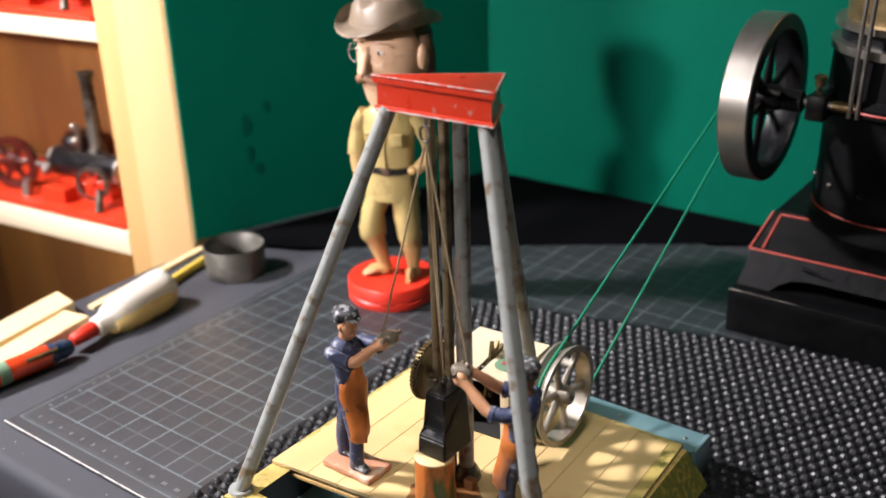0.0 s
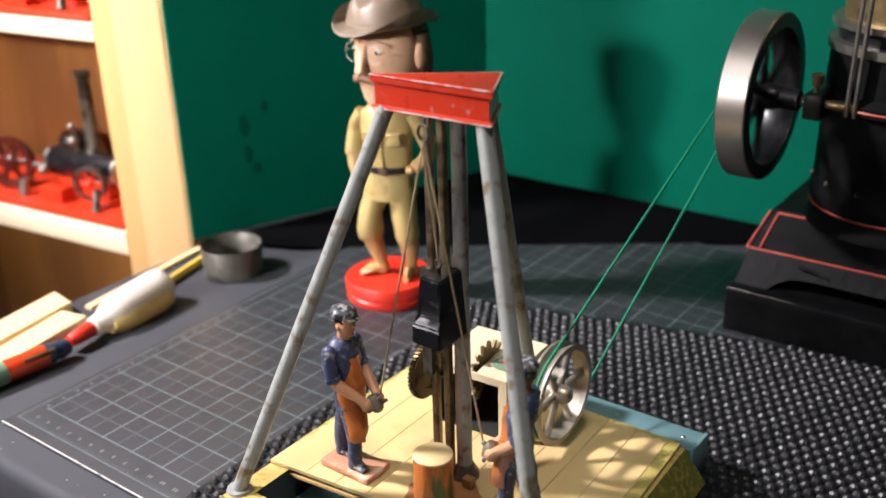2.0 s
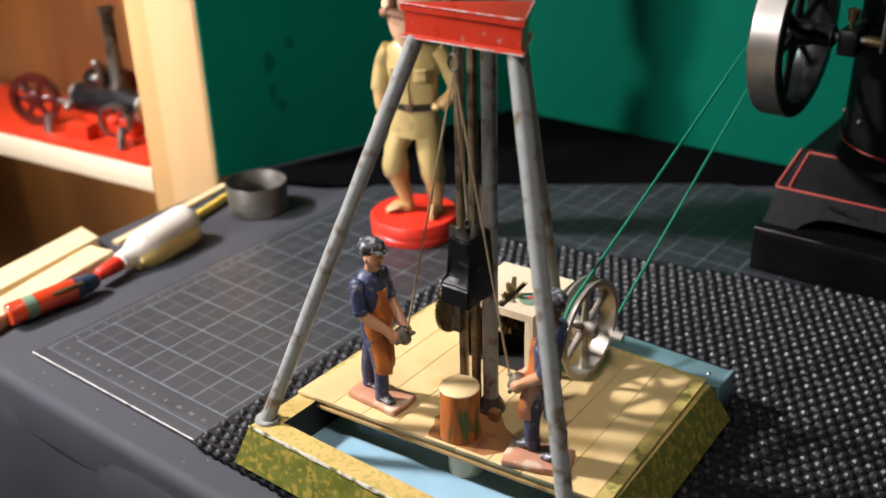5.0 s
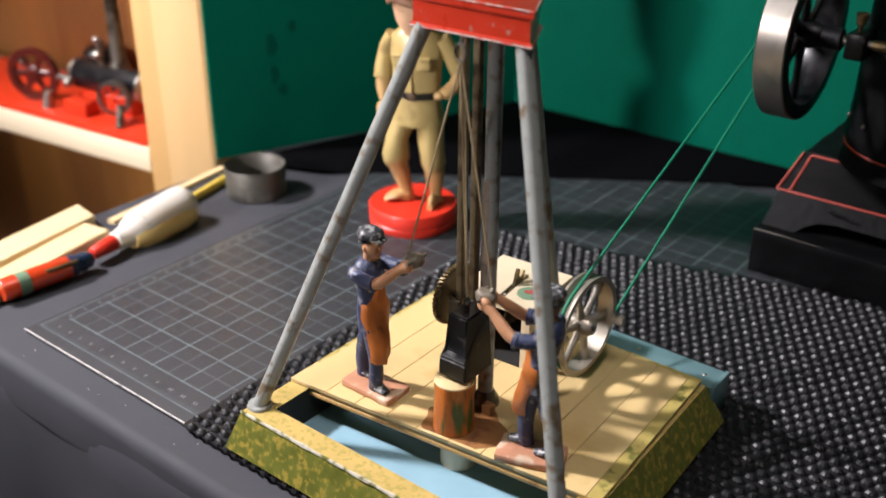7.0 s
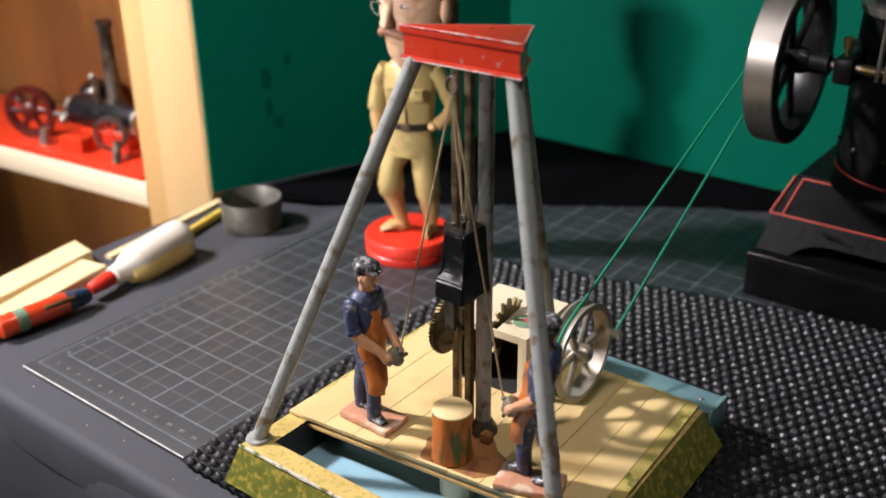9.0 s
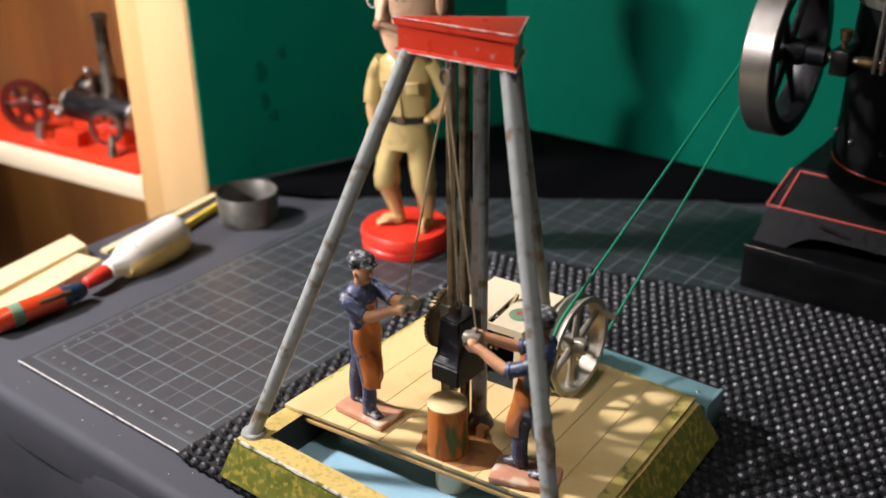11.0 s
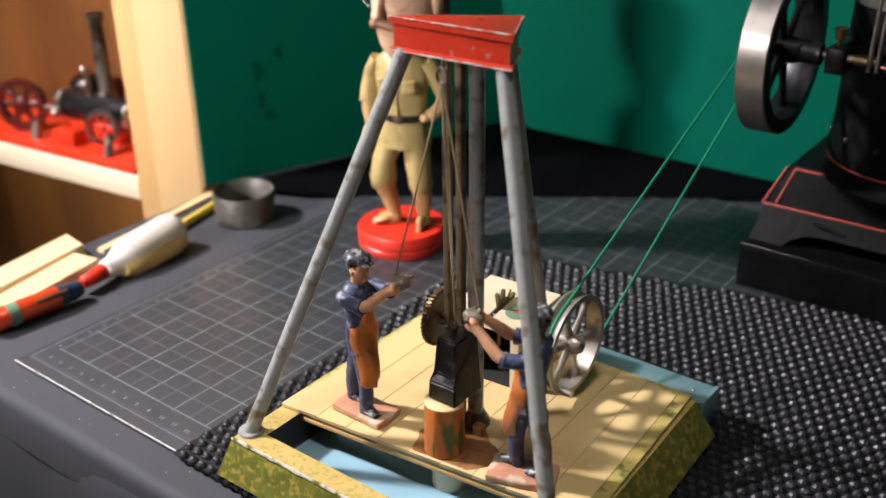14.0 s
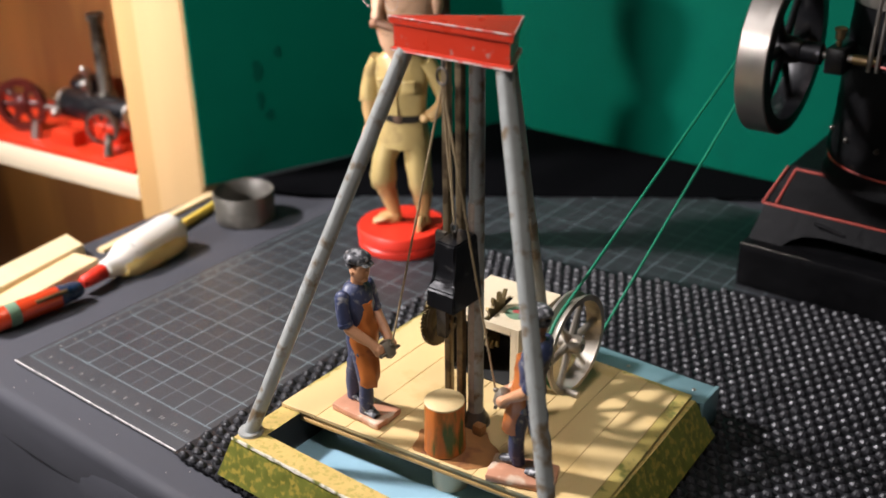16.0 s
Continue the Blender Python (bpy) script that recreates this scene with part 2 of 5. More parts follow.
def mat_surface():
    """Printed cutting mat: dark grey with inch lines, fainter half-inch lines, a border line and scale ticks."""
    m = material("cutting_mat_print", (0.024, 0.025, 0.028), 0.48, vary=0.2, scale=50, bump=0.2, bump_scale=1800)
    nt = m.node_tree
    bsdf = nt.nodes["Principled BSDF"]
    tc = nt.nodes.new("ShaderNodeTexCoord")
    sep = nt.nodes.new("ShaderNodeSeparateXYZ")
    nt.links.new(tc.outputs["Object"], sep.inputs[0])

    def op(kind, a, b=0.0):
        n = nt.nodes.new("ShaderNodeMath")
        n.operation = kind
        for v, sock in ((a, n.inputs[0]), (b, n.inputs[1])):
            if isinstance(v, (int, float)):
                sock.default_value = v
            else:
                nt.links.new(v, sock)
        return n.outputs[0]

    def lines(axis, step, width):
        f = op("FRACT", op("ADD", op("DIVIDE", axis, step), 100.5))
        return op("LESS_THAN", op("MULTIPLY", op("ABSOLUTE", op("SUBTRACT", f, 0.5)), step), width / 2)

    x, y = sep.outputs[0], sep.outputs[1]
    inside = op("MULTIPLY", op("GREATER_THAN", x, -0.0016), op("GREATER_THAN", y, -0.0010))
    major = op("MULTIPLY", op("MAXIMUM", lines(x, INCH, 0.0011), lines(y, INCH, 0.0011)), inside)
    minor = op("MULTIPLY", op("MAXIMUM", lines(x, INCH / 2, 0.0008), lines(y, INCH / 2, 0.0008)), inside)
    # border line and scale ticks between it and the grid
    bx = op("LESS_THAN", op("ABSOLUTE", op("ADD", x, 0.0085)), 0.0005)
    by = op("LESS_THAN", op("ABSOLUTE", op("ADD", y, 0.0150)), 0.0005)
    border = op("MULTIPLY", op("MAXIMUM", bx, by), op("MULTIPLY", op("GREATER_THAN", x, -0.0090), op("GREATER_THAN", y, -0.0155)))
    band_y = op("MULTIPLY", op("LESS_THAN", y, -0.0120), op("GREATER_THAN", y, -0.0150))
    band_x = op("MULTIPLY", op("LESS_THAN", x, -0.0060), op("GREATER_THAN", x, -0.0085))
    ticks = op("MAXIMUM", op("MULTIPLY", lines(x, 0.002, 0.0004), op("MULTIPLY", band_y, op("GREATER_THAN", x, -0.0085))),
               op("MULTIPLY", lines(y, 0.002, 0.0004), op("MULTIPLY", band_x, op("GREATER_THAN", y, -0.015))))
    ink = op("MINIMUM", op("ADD", op("ADD", op("MULTIPLY", major, 0.38), op("MULTIPLY", minor, 0.30)), op("ADD", op("MULTIPLY", border, 0.45), op("MULTIPLY", ticks, 0.3))), 0.7)
    mix = nt.nodes.new("ShaderNodeMix")
    mix.data_type = "RGBA"
    old = bsdf.inputs["Base Color"].links[0].from_socket
    worn = nt.nodes.new("ShaderNodeTexNoise")
    worn.inputs["Scale"].default_value = 70
    nt.links.new(tc.outputs["Object"], worn.inputs["Vector"])
    nt.links.new(op("MULTIPLY", ink, op("ADD", worn.outputs[0], 0.45)), mix.inputs[0])
    nt.links.new(old, mix.inputs[6])
    mix.inputs[7].default_value = (0.135, 0.175, 0.185, 1)
    nt.links.new(mix.outputs[2], bsdf.inputs["Base Color"])
    return m


MAT_PRINT = mat_surface()


# ---- mesh tools ----
def finish(name, bm, mats, parent=None, smooth=True):
    me = bpy.data.meshes.new(name)
    bmesh.ops.recalc_face_normals(bm, faces=bm.faces)
    if smooth:
        for f in bm.faces:
            f.smooth = True
        for e in bm.edges:
            if len(e.link_faces) == 2 and e.calc_face_angle() > 0.7:
                e.smooth = False
    bm.to_mesh(me)
    bm.free()
    for m in (mats if isinstance(mats, (list, tuple)) else [mats]):
        me.materials.append(m)
    ob = new(name, me)
    if parent:
        ob.parent = parent
    return ob


def part(name, bm, mats, parent, label=""):
    """One mesh under a thing; its points are given in the thing's space."""
    return tagged(finish(name, bm, mats, parent), label)


def thing(name, at, label, category, group="", kind="", turn=0):
    ob = new(name)
    ob.empty_display_size = 0.01
    ob.matrix_world = pose(*at, 0, 0, turn)
    return tagged(ob, label, category, group, kind)


def bm_new():
    return bmesh.new()


def box(bm, x0, x1, y0, y1, z0, z1, bevel=0.0, mi=0, segs=2):
    r = bmesh.ops.create_cube(bm, size=1.0, matrix=Matrix.Translation(((x0 + x1) / 2, (y0 + y1) / 2, (z0 + z1) / 2)) @ Matrix.Diagonal((x1 - x0, y1 - y0, z1 - z0, 1)))
    fs = {f for v in r["verts"] for f in v.link_faces}
    if bevel:
        es = list({e for v in r["verts"] for e in v.link_edges})
        b = bmesh.ops.bevel(bm, geom=es, offset=bevel, segments=segs, affect="EDGES", profile=0.5)
        fs = {f for v in b["verts"] if v.is_valid for f in v.link_faces}
    for f in fs:
        f.material_index = mi
    return bm


def tube(bm, pts, radii, segs=12, mi=0, close=True, ref=(0, 1, 0)):
    """Rings along points. A radius may be one number or two: along ref, and across it."""
    pts = [Vector(p) for p in pts]
    rings = []
    for i, p in enumerate(pts):
        d = (pts[min(i + 1, len(pts) - 1)] - pts[max(i - 1, 0)]).normalized()
        a = Vector(ref) - d * d.dot(Vector(ref))
        if a.length < 0.05:
            a = Vector((1, 0, 0)) - d * d.x
        a.normalize()
        b = d.cross(a)
        r = radii[i] if isinstance(radii, list) else radii
        ra, rb = r if isinstance(r, tuple) else (r, r)
        rings.append([bm.verts.new(p + a * ra * math.cos(t) + b * rb * math.sin(t)) for t in (2 * math.pi * k / segs for k in range(segs))])
    for r0, r1 in zip(rings, rings[1:]):
        for k in range(segs):
            bm.faces.new((r0[k], r0[(k + 1) % segs], r1[(k + 1) % segs], r1[k])).material_index = mi
    if close:
        for r in (rings[0], rings[-1]):
            bm.faces.new(r).material_index = mi
    return bm


def ball(bm, c, r, mi=0, segs=14, rings=9):
    """An ellipsoid with radii (x, y, z)."""
    c = Vector(c)
    rx, ry, rz = r if isinstance(r, tuple) else (r, r, r)
    res = bmesh.ops.create_uvsphere(bm, u_segments=segs, v_segments=rings, radius=1.0, matrix=Matrix.Translation(c) @ Matrix.Diagonal((rx, ry, rz, 1)))
    for f in {f for v in res["verts"] for f in v.link_faces}:
        f.material_index = mi
    return bm


def lathe(bm, profile, segs=48, centre=(0, 0, 0), axis="z", mi=0, closed=False):
    """Turns (radius, height) pairs about an axis. closed: the last pair joins the first."""
    cx, cy, cz = centre
    rings = []
    for r, h in profile:
        ring = []
        for k in range(segs):
            t = 2 * math.pi * k / segs
            u, v = r * math.cos(t), r * math.sin(t)
            ring.append(bm.verts.new((cx + u, cy + v, cz + h) if axis == "z" else (cx + h, cy + u, cz + v)))
        rings.append(ring)
    pairs = list(zip(rings, rings[1:])) + ([(rings[-1], rings[0])] if closed else [])
    for r0, r1 in pairs:
        for k in range(segs):
            bm.faces.new((r0[k], r0[(k + 1) % segs], r1[(k + 1) % segs], r1[k])).material_index = mi
    if not closed:
        for r, ring in ((profile[0][0], rings[0]), (profile[-1][0], rings[-1])):
            if r > 1e-5:
                bm.faces.new(ring).material_index = mi
    return bm


def prism(bm, poly, z0, z1, mi=0):
    lo = [bm.verts.new((x, y, z0)) for x, y in poly]
    hi = [bm.verts.new((x, y, z1)) for x, y in poly]
    n = len(poly)
    for k in range(n):
        bm.faces.new((lo[k], lo[(k + 1) % n], hi[(k + 1) % n], hi[k])).material_index = mi
    bm.faces.new(lo).material_index = mi
    bm.faces.new(hi).material_index = mi
    return bm


def roughen(bm, amount, size, seed=0.0):
    """Uneven, hand-cast surface."""
    for v in bm.verts:
        v.co += Vector(noise.noise_vector(v.co / size + Vector((seed, seed, seed)))) * amount
    return bm


# ---- the setting ----
def setting(name, bm, mats, label, smooth=True):
    return tagged(finish(name, bm, mats, None, smooth), label, "", "", "structure")


def wall_board(bm, p, q, z0, z1, thick):
    """A standing board from p to q, its front face through them, thickness to the left of the way."""
    d = (Vector(q) - Vector(p)).normalized()
    n = Vector((-d.y, d.x)) * thick
    return prism(bm, [p, q, (q[0] + n.x, q[1] + n.y), (p[0] + n.x, p[1] + n.y)], z0, z1)


CORNER = (-0.027, 0.494)
setting("wall_west", wall_board(bm_new(), (-0.1335, 0.2245), CORNER, -0.003, 0.75, 0.012), GREEN_WALL, "dark green painted board wall behind the table", False)
setting("wall_north", wall_board(bm_new(), CORNER, (1.10, 0.520), -0.003, 0.75, 0.012), GREEN_WALL, "dark green painted board wall behind the steam engine", False)

WALL_A = Vector((-0.1335, 0.2245, 0))
for along, z, w, h in ((0.052, 0.085, 0.004, 0.009), (0.053, 0.060, 0.003, 0.008), (0.060, 0.047, 0.004, 0.005), (0.071, 0.098, 0.003, 0.005)):
    bm = bm_new()
    d = (Vector((*CORNER, 0)) - WALL_A).normalized()
    n = Vector((d.y, -d.x, 0))
    spot = WALL_A + d * along + Vector((0, 0, z))
    ring_a = [spot + d * (w * (1 + 0.25 * math.sin(3 * t + h * 900)) * math.cos(t)) + Vector((0, 0, h * math.sin(t))) for t in (2 * math.pi * k / 16 for k in range(16))]
    lo = [bm.verts.new(p - n * 0.0005) for p in ring_a]
    hi = [bm.verts.new(p + n * 0.0003) for p in ring_a]
    for k in range(16):
        bm.faces.new((lo[k], lo[(k + 1) % 16], hi[(k + 1) % 16], hi[k]))
    bm.faces.new(lo)
    bm.faces.new(hi)
    part("stain", bm, WALL_STAIN, bpy.data.objects["wall_west"])

bm = bm_new()
box(bm, -0.124, 1.20, -0.046, 0.53, -0.040, -0.003, 0.007, segs=4)
setting("table_top", bm, CLOTH, "table top under a dark grey covering")
bm = bm_new()
fall = []
for i in range(90):
    x = -0.123 + i * 0.0148
    wave = math.sin(x * 21 + 0.6) + 0.5 * math.sin(x * 47)
    fall.append([bm.verts.new((x, -0.0445 + dy + k * wave, z)) for dy, k, z in ((0.004, 0.0, -0.006), (-0.001, 0.0006, -0.012), (-0.003, 0.002, -0.04), (-0.006, 0.006, -0.15), (-0.006, 0.012, -0.70), (0.03, 0.0, -0.70), (0.03, 0.0, -0.012))])
for a, b in zip(fall, fall[1:]):
    for k in range(7):
        bm.faces.new((a[k], a[(k + 1) % 7], b[(k + 1) % 7], b[k]))
bm.faces.new(fall[0])
bm.faces.new(fall[-1])
setting("table_cloth_fall", bm, CLOTH, "dark cloth hanging down from the table edge")
bm = bm_new()
box(bm, -2.0, 2.2, -2.4, 1.6, -0.76, -0.72)
setting("floor", bm, ROOM, "dim room floor")
bm = bm_new()
box(bm, -2.0, 2.2, -2.4, 1.6, 1.70, 1.75)
setting("ceiling", bm, ROOM, "dim room ceiling")
for nm, b in (("wall_room_south", (-2.0, 2.2, -2.45, -2.4)), ("wall_room_east", (2.2, 2.25, -2.4, 1.6)), ("wall_room_west", (-2.05, -2.0, -2.4, 1.6)), ("wall_room_north", (-2.0, 2.2, 1.6, 1.65))):
    setting(nm, box(bm_new(), *b, -0.76, 1.75), ROOM, "plain dim room wall")


# ---- mats on the table ----
cutting_mat = thing("cutting_mat", (0, 0, 0), "large dark grey cutting mat with pale inch grid lines", "cutting mat")
bm = bm_new()
box(bm, -0.0122, 0.60, -0.0228, 0.4345, -0.0028, 0.0, 0.0006)
part("mat_sheet", bm, [MAT_PRINT], cutting_mat)
bm = bm_new()
box(bm, -0.0118, 0.150, -0.0232, -0.0227, -0.0006, 0.0003)
part("worn_edge", bm, MAT_EDGE, cutting_mat, "pale worn front edge of the mat")
bm = bm_new()
random.seed(5)
for i in range(16):
    for row in range(2):
        n = 1 if i < 10 else 2
        for k in range(n):
            w = 0.0012
            x = 0.0015 + i * 0.01 + k * 0.0018
            if row == 0:
                box(bm, x, x + w, -0.0100, -0.0078, -0.0001, 0.00012)
            else:
                y = 0.0015 + i * 0.01 + k * 0.0018
                box(bm, -0.0050, -0.0028, y, y + w, -0.0001, 0.00012)
part("scale_marks", bm, material("pale_grey_print", (0.13, 0.13, 0.125), 0.5, vary=0.3, bump=0), cutting_mat, "row of small pale scale marks")


# Black sheet added in place of the bookcase's shade along the walls.
sheet = thing("shade_sheet", (0, 0, 0), "thin black sheet standing in for shade at the wall foot", "felt sheet")
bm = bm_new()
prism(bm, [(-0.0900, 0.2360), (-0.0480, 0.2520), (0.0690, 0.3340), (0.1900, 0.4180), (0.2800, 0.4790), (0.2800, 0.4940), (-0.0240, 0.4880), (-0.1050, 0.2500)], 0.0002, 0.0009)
part("shade_layer", bm, SHADE_BLACK, sheet)


def rubber_bumps():
    """Woven-looking rubber sheet: staggered rounded knobs tied by thin strands."""
    verts, faces = [], []
    random.seed(3)
    step = 0.0060
    for j in range(-4, 58):
        y = j * step
        for i in range(0, 72):
            x = 0.1325 + (i + 0.5 * (j % 2)) * step * 1.12
            left = 0.1335 - 0.030 * max(0.0, y - 0.10)
            far = 0.2555 + 0.27 * (x - 0.125)
            if y > far - 0.004 or x < left or x > 0.60 or y < -0.024:
                continue
            cx, cy = x + random.uniform(-.0003, .0003), y + random.uniform(-.0003, .0003)
            h = 0.0034 + random.uniform(-.0004, .0004)
            base = len(verts)
            for rx, ry, z in ((0.0034, 0.0027, 0.0006), (0.0030, 0.0023, 0.0020), (0.0018, 0.0011, h)):
                for k in range(8):
                    t = 2 * math.pi * k / 8 + 0.3 + 0.35 * (j % 2)
                    verts.append((cx + rx * math.cos(t), cy + ry * math.sin(t), z))
            verts.append((cx - 0.0003, cy + 0.0004, h + 0.0005))
            for q in range(2):
                for k in range(8):
                    a, b = base + q * 8 + k, base + q * 8 + (k + 1) % 8
                    faces.append((a, b, b + 8, a + 8))
            for k in range(8):
                faces.append((base + 16 + k, base + 16 + (k + 1) % 8, base + 24))
    me = bpy.data.meshes.new("knobs")
    me.from_pydata(verts, [], faces)
    me.materials.append(RUBBER)
    for p in me.polygons:
        p.use_smooth = False
    return new("weave", me)


rubber_mat = thing("rubber_mat", (0, 0, 0), "black knobbly anti-slip rubber mat lying over the cutting mat", "rubber mat")
knobs = rubber_bumps()
knobs.parent = rubber_mat
tagged(knobs, kind="stuff")
bm = bm_new()
prism(bm, [(0.1330, -0.0255), (0.60, -0.0255), (0.60, 0.383), (0.1285, 0.2555), (0.1330, 0.10)], 0.0003, 0.0012)
part("backing", bm, RUBBER, rubber_mat)


# ---- the tin pile-driver toy ----
ZD = 0.027
toy = thing("tin_platform", (0, 0, 0), "tin toy platform with green sponged sides and a cream plank deck", "toy platform")


def ring4(x0, x1, y0, y1, z):
    return [(x0, y0, z), (x1, y0, z), (x1, y1, z), (x0, y1, z)]


def skew(bm):
    """The deck is not quite square: its front edge runs back and its end edge runs in."""
    for v in bm.verts:
        x, y = v.co.x, v.co.y
        v.co.y += 0.101 * (x - 0.1738) * max(0.0, min(1.0, 1 - (y - 0.012) / 0.1252)) if y > 0.005 else 0.0
        v.co.x -= 0.07 * max(0.0, y - 0.046) * max(0.0, x - 0.174) / 0.165
    return bm


def tray():
    bm = bm_new()
    # Inner walls and underside share one near-black colour; the floor is blue.
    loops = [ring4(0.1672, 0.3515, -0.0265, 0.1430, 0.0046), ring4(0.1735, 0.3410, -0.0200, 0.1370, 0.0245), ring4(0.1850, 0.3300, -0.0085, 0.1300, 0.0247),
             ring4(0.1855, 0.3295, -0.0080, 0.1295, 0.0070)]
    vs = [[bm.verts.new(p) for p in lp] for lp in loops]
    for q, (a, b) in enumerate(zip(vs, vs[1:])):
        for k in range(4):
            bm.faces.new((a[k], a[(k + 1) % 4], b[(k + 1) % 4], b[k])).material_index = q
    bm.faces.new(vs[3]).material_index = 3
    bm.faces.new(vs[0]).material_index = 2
    return bm


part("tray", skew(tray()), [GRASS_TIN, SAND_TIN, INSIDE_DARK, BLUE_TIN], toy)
bm = bm_new()
tube(bm, [(0.1735 + 0.00524 * k, -0.0200, 0.0246) for k in range(33)], [0.0006 + 0.0014 * abs(noise.noise(Vector((k * 0.7, 3.1, 0)))) for k in range(33)], 6)
part("front_rim", bm, CHIPPED_GREEN, toy, "chipped bare tin rim")
bm = bm_new()
box(bm, 0.1740, 0.3385, 0.0122, 0.1375, 0.0205, 0.0228, 0.0007)
box(bm, 0.1750, 0.3375, 0.0128, 0.1370, 0.0226, 0.0250, 0.0006)
part("deck_plate", skew(bm), DECK_LIP, toy)
xs = [0.1738, 0.1955, 0.2130, 0.2305, 0.2475, 0.2645, 0.2815, 0.2980, 0.3145, 0.3322, 0.3388]
for x0, x1 in zip(xs, xs[1:]):
    bm = bm_new()
    box(bm, x0 + 0.00014, x1 - 0.00014, 0.0120, 0.1372, 0.0251, ZD, 0.00014, segs=1)
    part("plank", skew(bm), DECK_MOSS if x1 > 0.335 else DECK, toy)
bm = bm_new()
box(bm, xs[0] + 0.001, xs[-1] - 0.001, 0.0135, 0.1365, 0.0249, 0.0258)
part("plank_joints", skew(bm), DECK_LINE, toy)
# moss paint creeping in from the edges
bm = bm_new()
n = 40
for k in range(n):
    y0, y1 = 0.030 + 0.1055 * k / n, 0.030 + 0.1055 * (k + 1) / n
    w0, w1 = (max(0.0003, 0.0016 + 0.0026 * noise.noise(Vector((i * 0.55, 8.2, 0)))) for i in (k, k + 1))
    bm.faces.new([bm.verts.new(q) for q in ((xs[0] + 0.0002, y0, ZD + 0.0001), (xs[0] + 0.0002 + w0, y0, ZD + 0.0001), (xs[0] + 0.0002 + w1, y1, ZD + 0.0001), (xs[0] + 0.0002, y1, ZD + 0.0001))])
part("moss_edge", skew(bm), DECK_MOSS, toy, "green moss-like paint along the deck edge")
bm = bm_new()
for k in range(n):
    x0, x1 = 0.290 + 0.0485 * k / n, 0.290 + 0.0485 * (k + 1) / n
    w0, w1 = (max(0.0003, 0.0005 + 0.004 * i / n + 0.0026 * noise.noise(Vector((i * 0.5, 1.2, 4)))) for i in (k, k + 1))
    bm.faces.new([bm.verts.new(q) for q in ((x0, 0.1370, ZD + 0.0001), (x0, 0.1370 - w0, ZD + 0.0001), (x1, 0.1370 - w1, ZD + 0.0001), (x1, 0.1370, ZD + 0.0001))])
part("moss_edge", skew(bm), DECK_MOSS, toy, "green moss-like paint along the deck edge")
bm = bm_new()
blot = []
for k in range(44):
    t = 2 * math.pi * k / 44
    c, d = math.cos(t), math.sin(t)
    x = 0.2640 + (0.0200 + 0.004 * noise.noise(Vector((c * 2, d * 2, 0.4)))) * c
    blot.append((x, max(0.0135 + 0.101 * (x - 0.1738), 0.0340 + (0.0170 + 0.005 * noise.noise(Vector((c * 2, d * 2, 3.1)))) * d)))
prism(bm, blot, ZD - 0.0001, ZD + 0.0001)
part("footing_plate", bm, DECK_SOIL, toy, "brown worn footing under the stump")
bm = bm_new()
box(bm, 0.1850, 0.3365, 0.1378, 0.1560, 0.0220, 0.0236, 0.0003)
box(bm, 0.3367, 0.3387, 0.1376, 0.1562, 0.0050, 0.0245, 0.0003)
box(bm, 0.1850, 0.3365, 0.1540, 0.1560, 0.0046, 0.0219, 0.0003)
part("back_plate", bm, TEAL_TIN, toy, "grey-blue riveted tin plate")
for x, y in ((0.2920, 0.1475), (0.3290, 0.1475), (0.2530, 0.1475), (0.2140, 0.1475)):
    bm = bm_new()
    ball(bm, (x, y, 0.0236), (0.0012, 0.0012, 0.0006), 0, 10, 6)
    part("rivet", bm, STEEL, toy)
bm = bm_new()
lathe(bm, [(0.0085, 0.0071), (0.0085, 0.0200)], 24, (0.2615, 0.0335, 0))
part("pile_end", bm, CREAM, toy, "worn pile end below the deck")

bm = bm_new()
box(bm, 0.2640, 0.2692, 0.0470, 0.0515, ZD, ZD + 0.0052, 0.0006)
part("rod_foot", bm, DECK_SOIL, toy, "small brown painted block behind the stump")

# stump
stump = thing("tree_stump", (0.26, 0.0315, ZD), "painted tree stump with a cream cut top", "stump")
bm = bm_new()
prof = [(0.0096, 0.0006), (0.0094, 0.004), (0.0090, 0.013), (0.0092, 0.0245), (0.0090, 0.0252)]
lathe(bm, prof, 28)
for v in bm.verts:
    v.co.xy *= 1 + 0.05 * noise.noise(Vector((v.co.x * 700, v.co.y * 700, v.co.z * 60)))
part("bark", bm, BARK, stump)
bm = bm_new()
lathe(bm, [(0.0091, 0.0250), (0.0092, 0.0258), (0.0086, 0.0263)], 28)
part("cut_top", bm, STUMP_TOP, stump)

# derrick: red head, three legs, mast and guide rods
derrick = thing("derrick", (0, 0, 0), "grey tube tripod derrick with a chipped red tin head", "derrick")
A, B, C = Vector((0.2325, 0.0372, 0)), Vector((0.2868, 0.0392, 0)), Vector((0.2742, 0.0640, 0))


def tri(z, grow):
    m = (A + B + C) / 3
    return [tuple((p + (p - m).normalized() * grow).to_2d()) for p in (A, B, C)]


bm = bm_new()
loops = [[bm.verts.new((x, y, z)) for x, y in tri(0, g)] for g, z in ((0.0013, 0.2060), (0.0015, 0.2074), (0.0, 0.2077), (0.0, 0.2164), (0.0018, 0.2170), (0.0021, 0.2198), (0.0016, 0.2201))]
for a, b in zip(loops, loops[1:]):
    for k in range(3):
        bm.faces.new((a[k], a[(k + 1) % 3], b[(k + 1) % 3], b[k]))
bm.faces.new(loops[0])
bm.faces.new(loops[-1])
part("head", bm, RED_TIN, derrick, "red enamelled triangular head with chipped edges")
bm = bm_new()
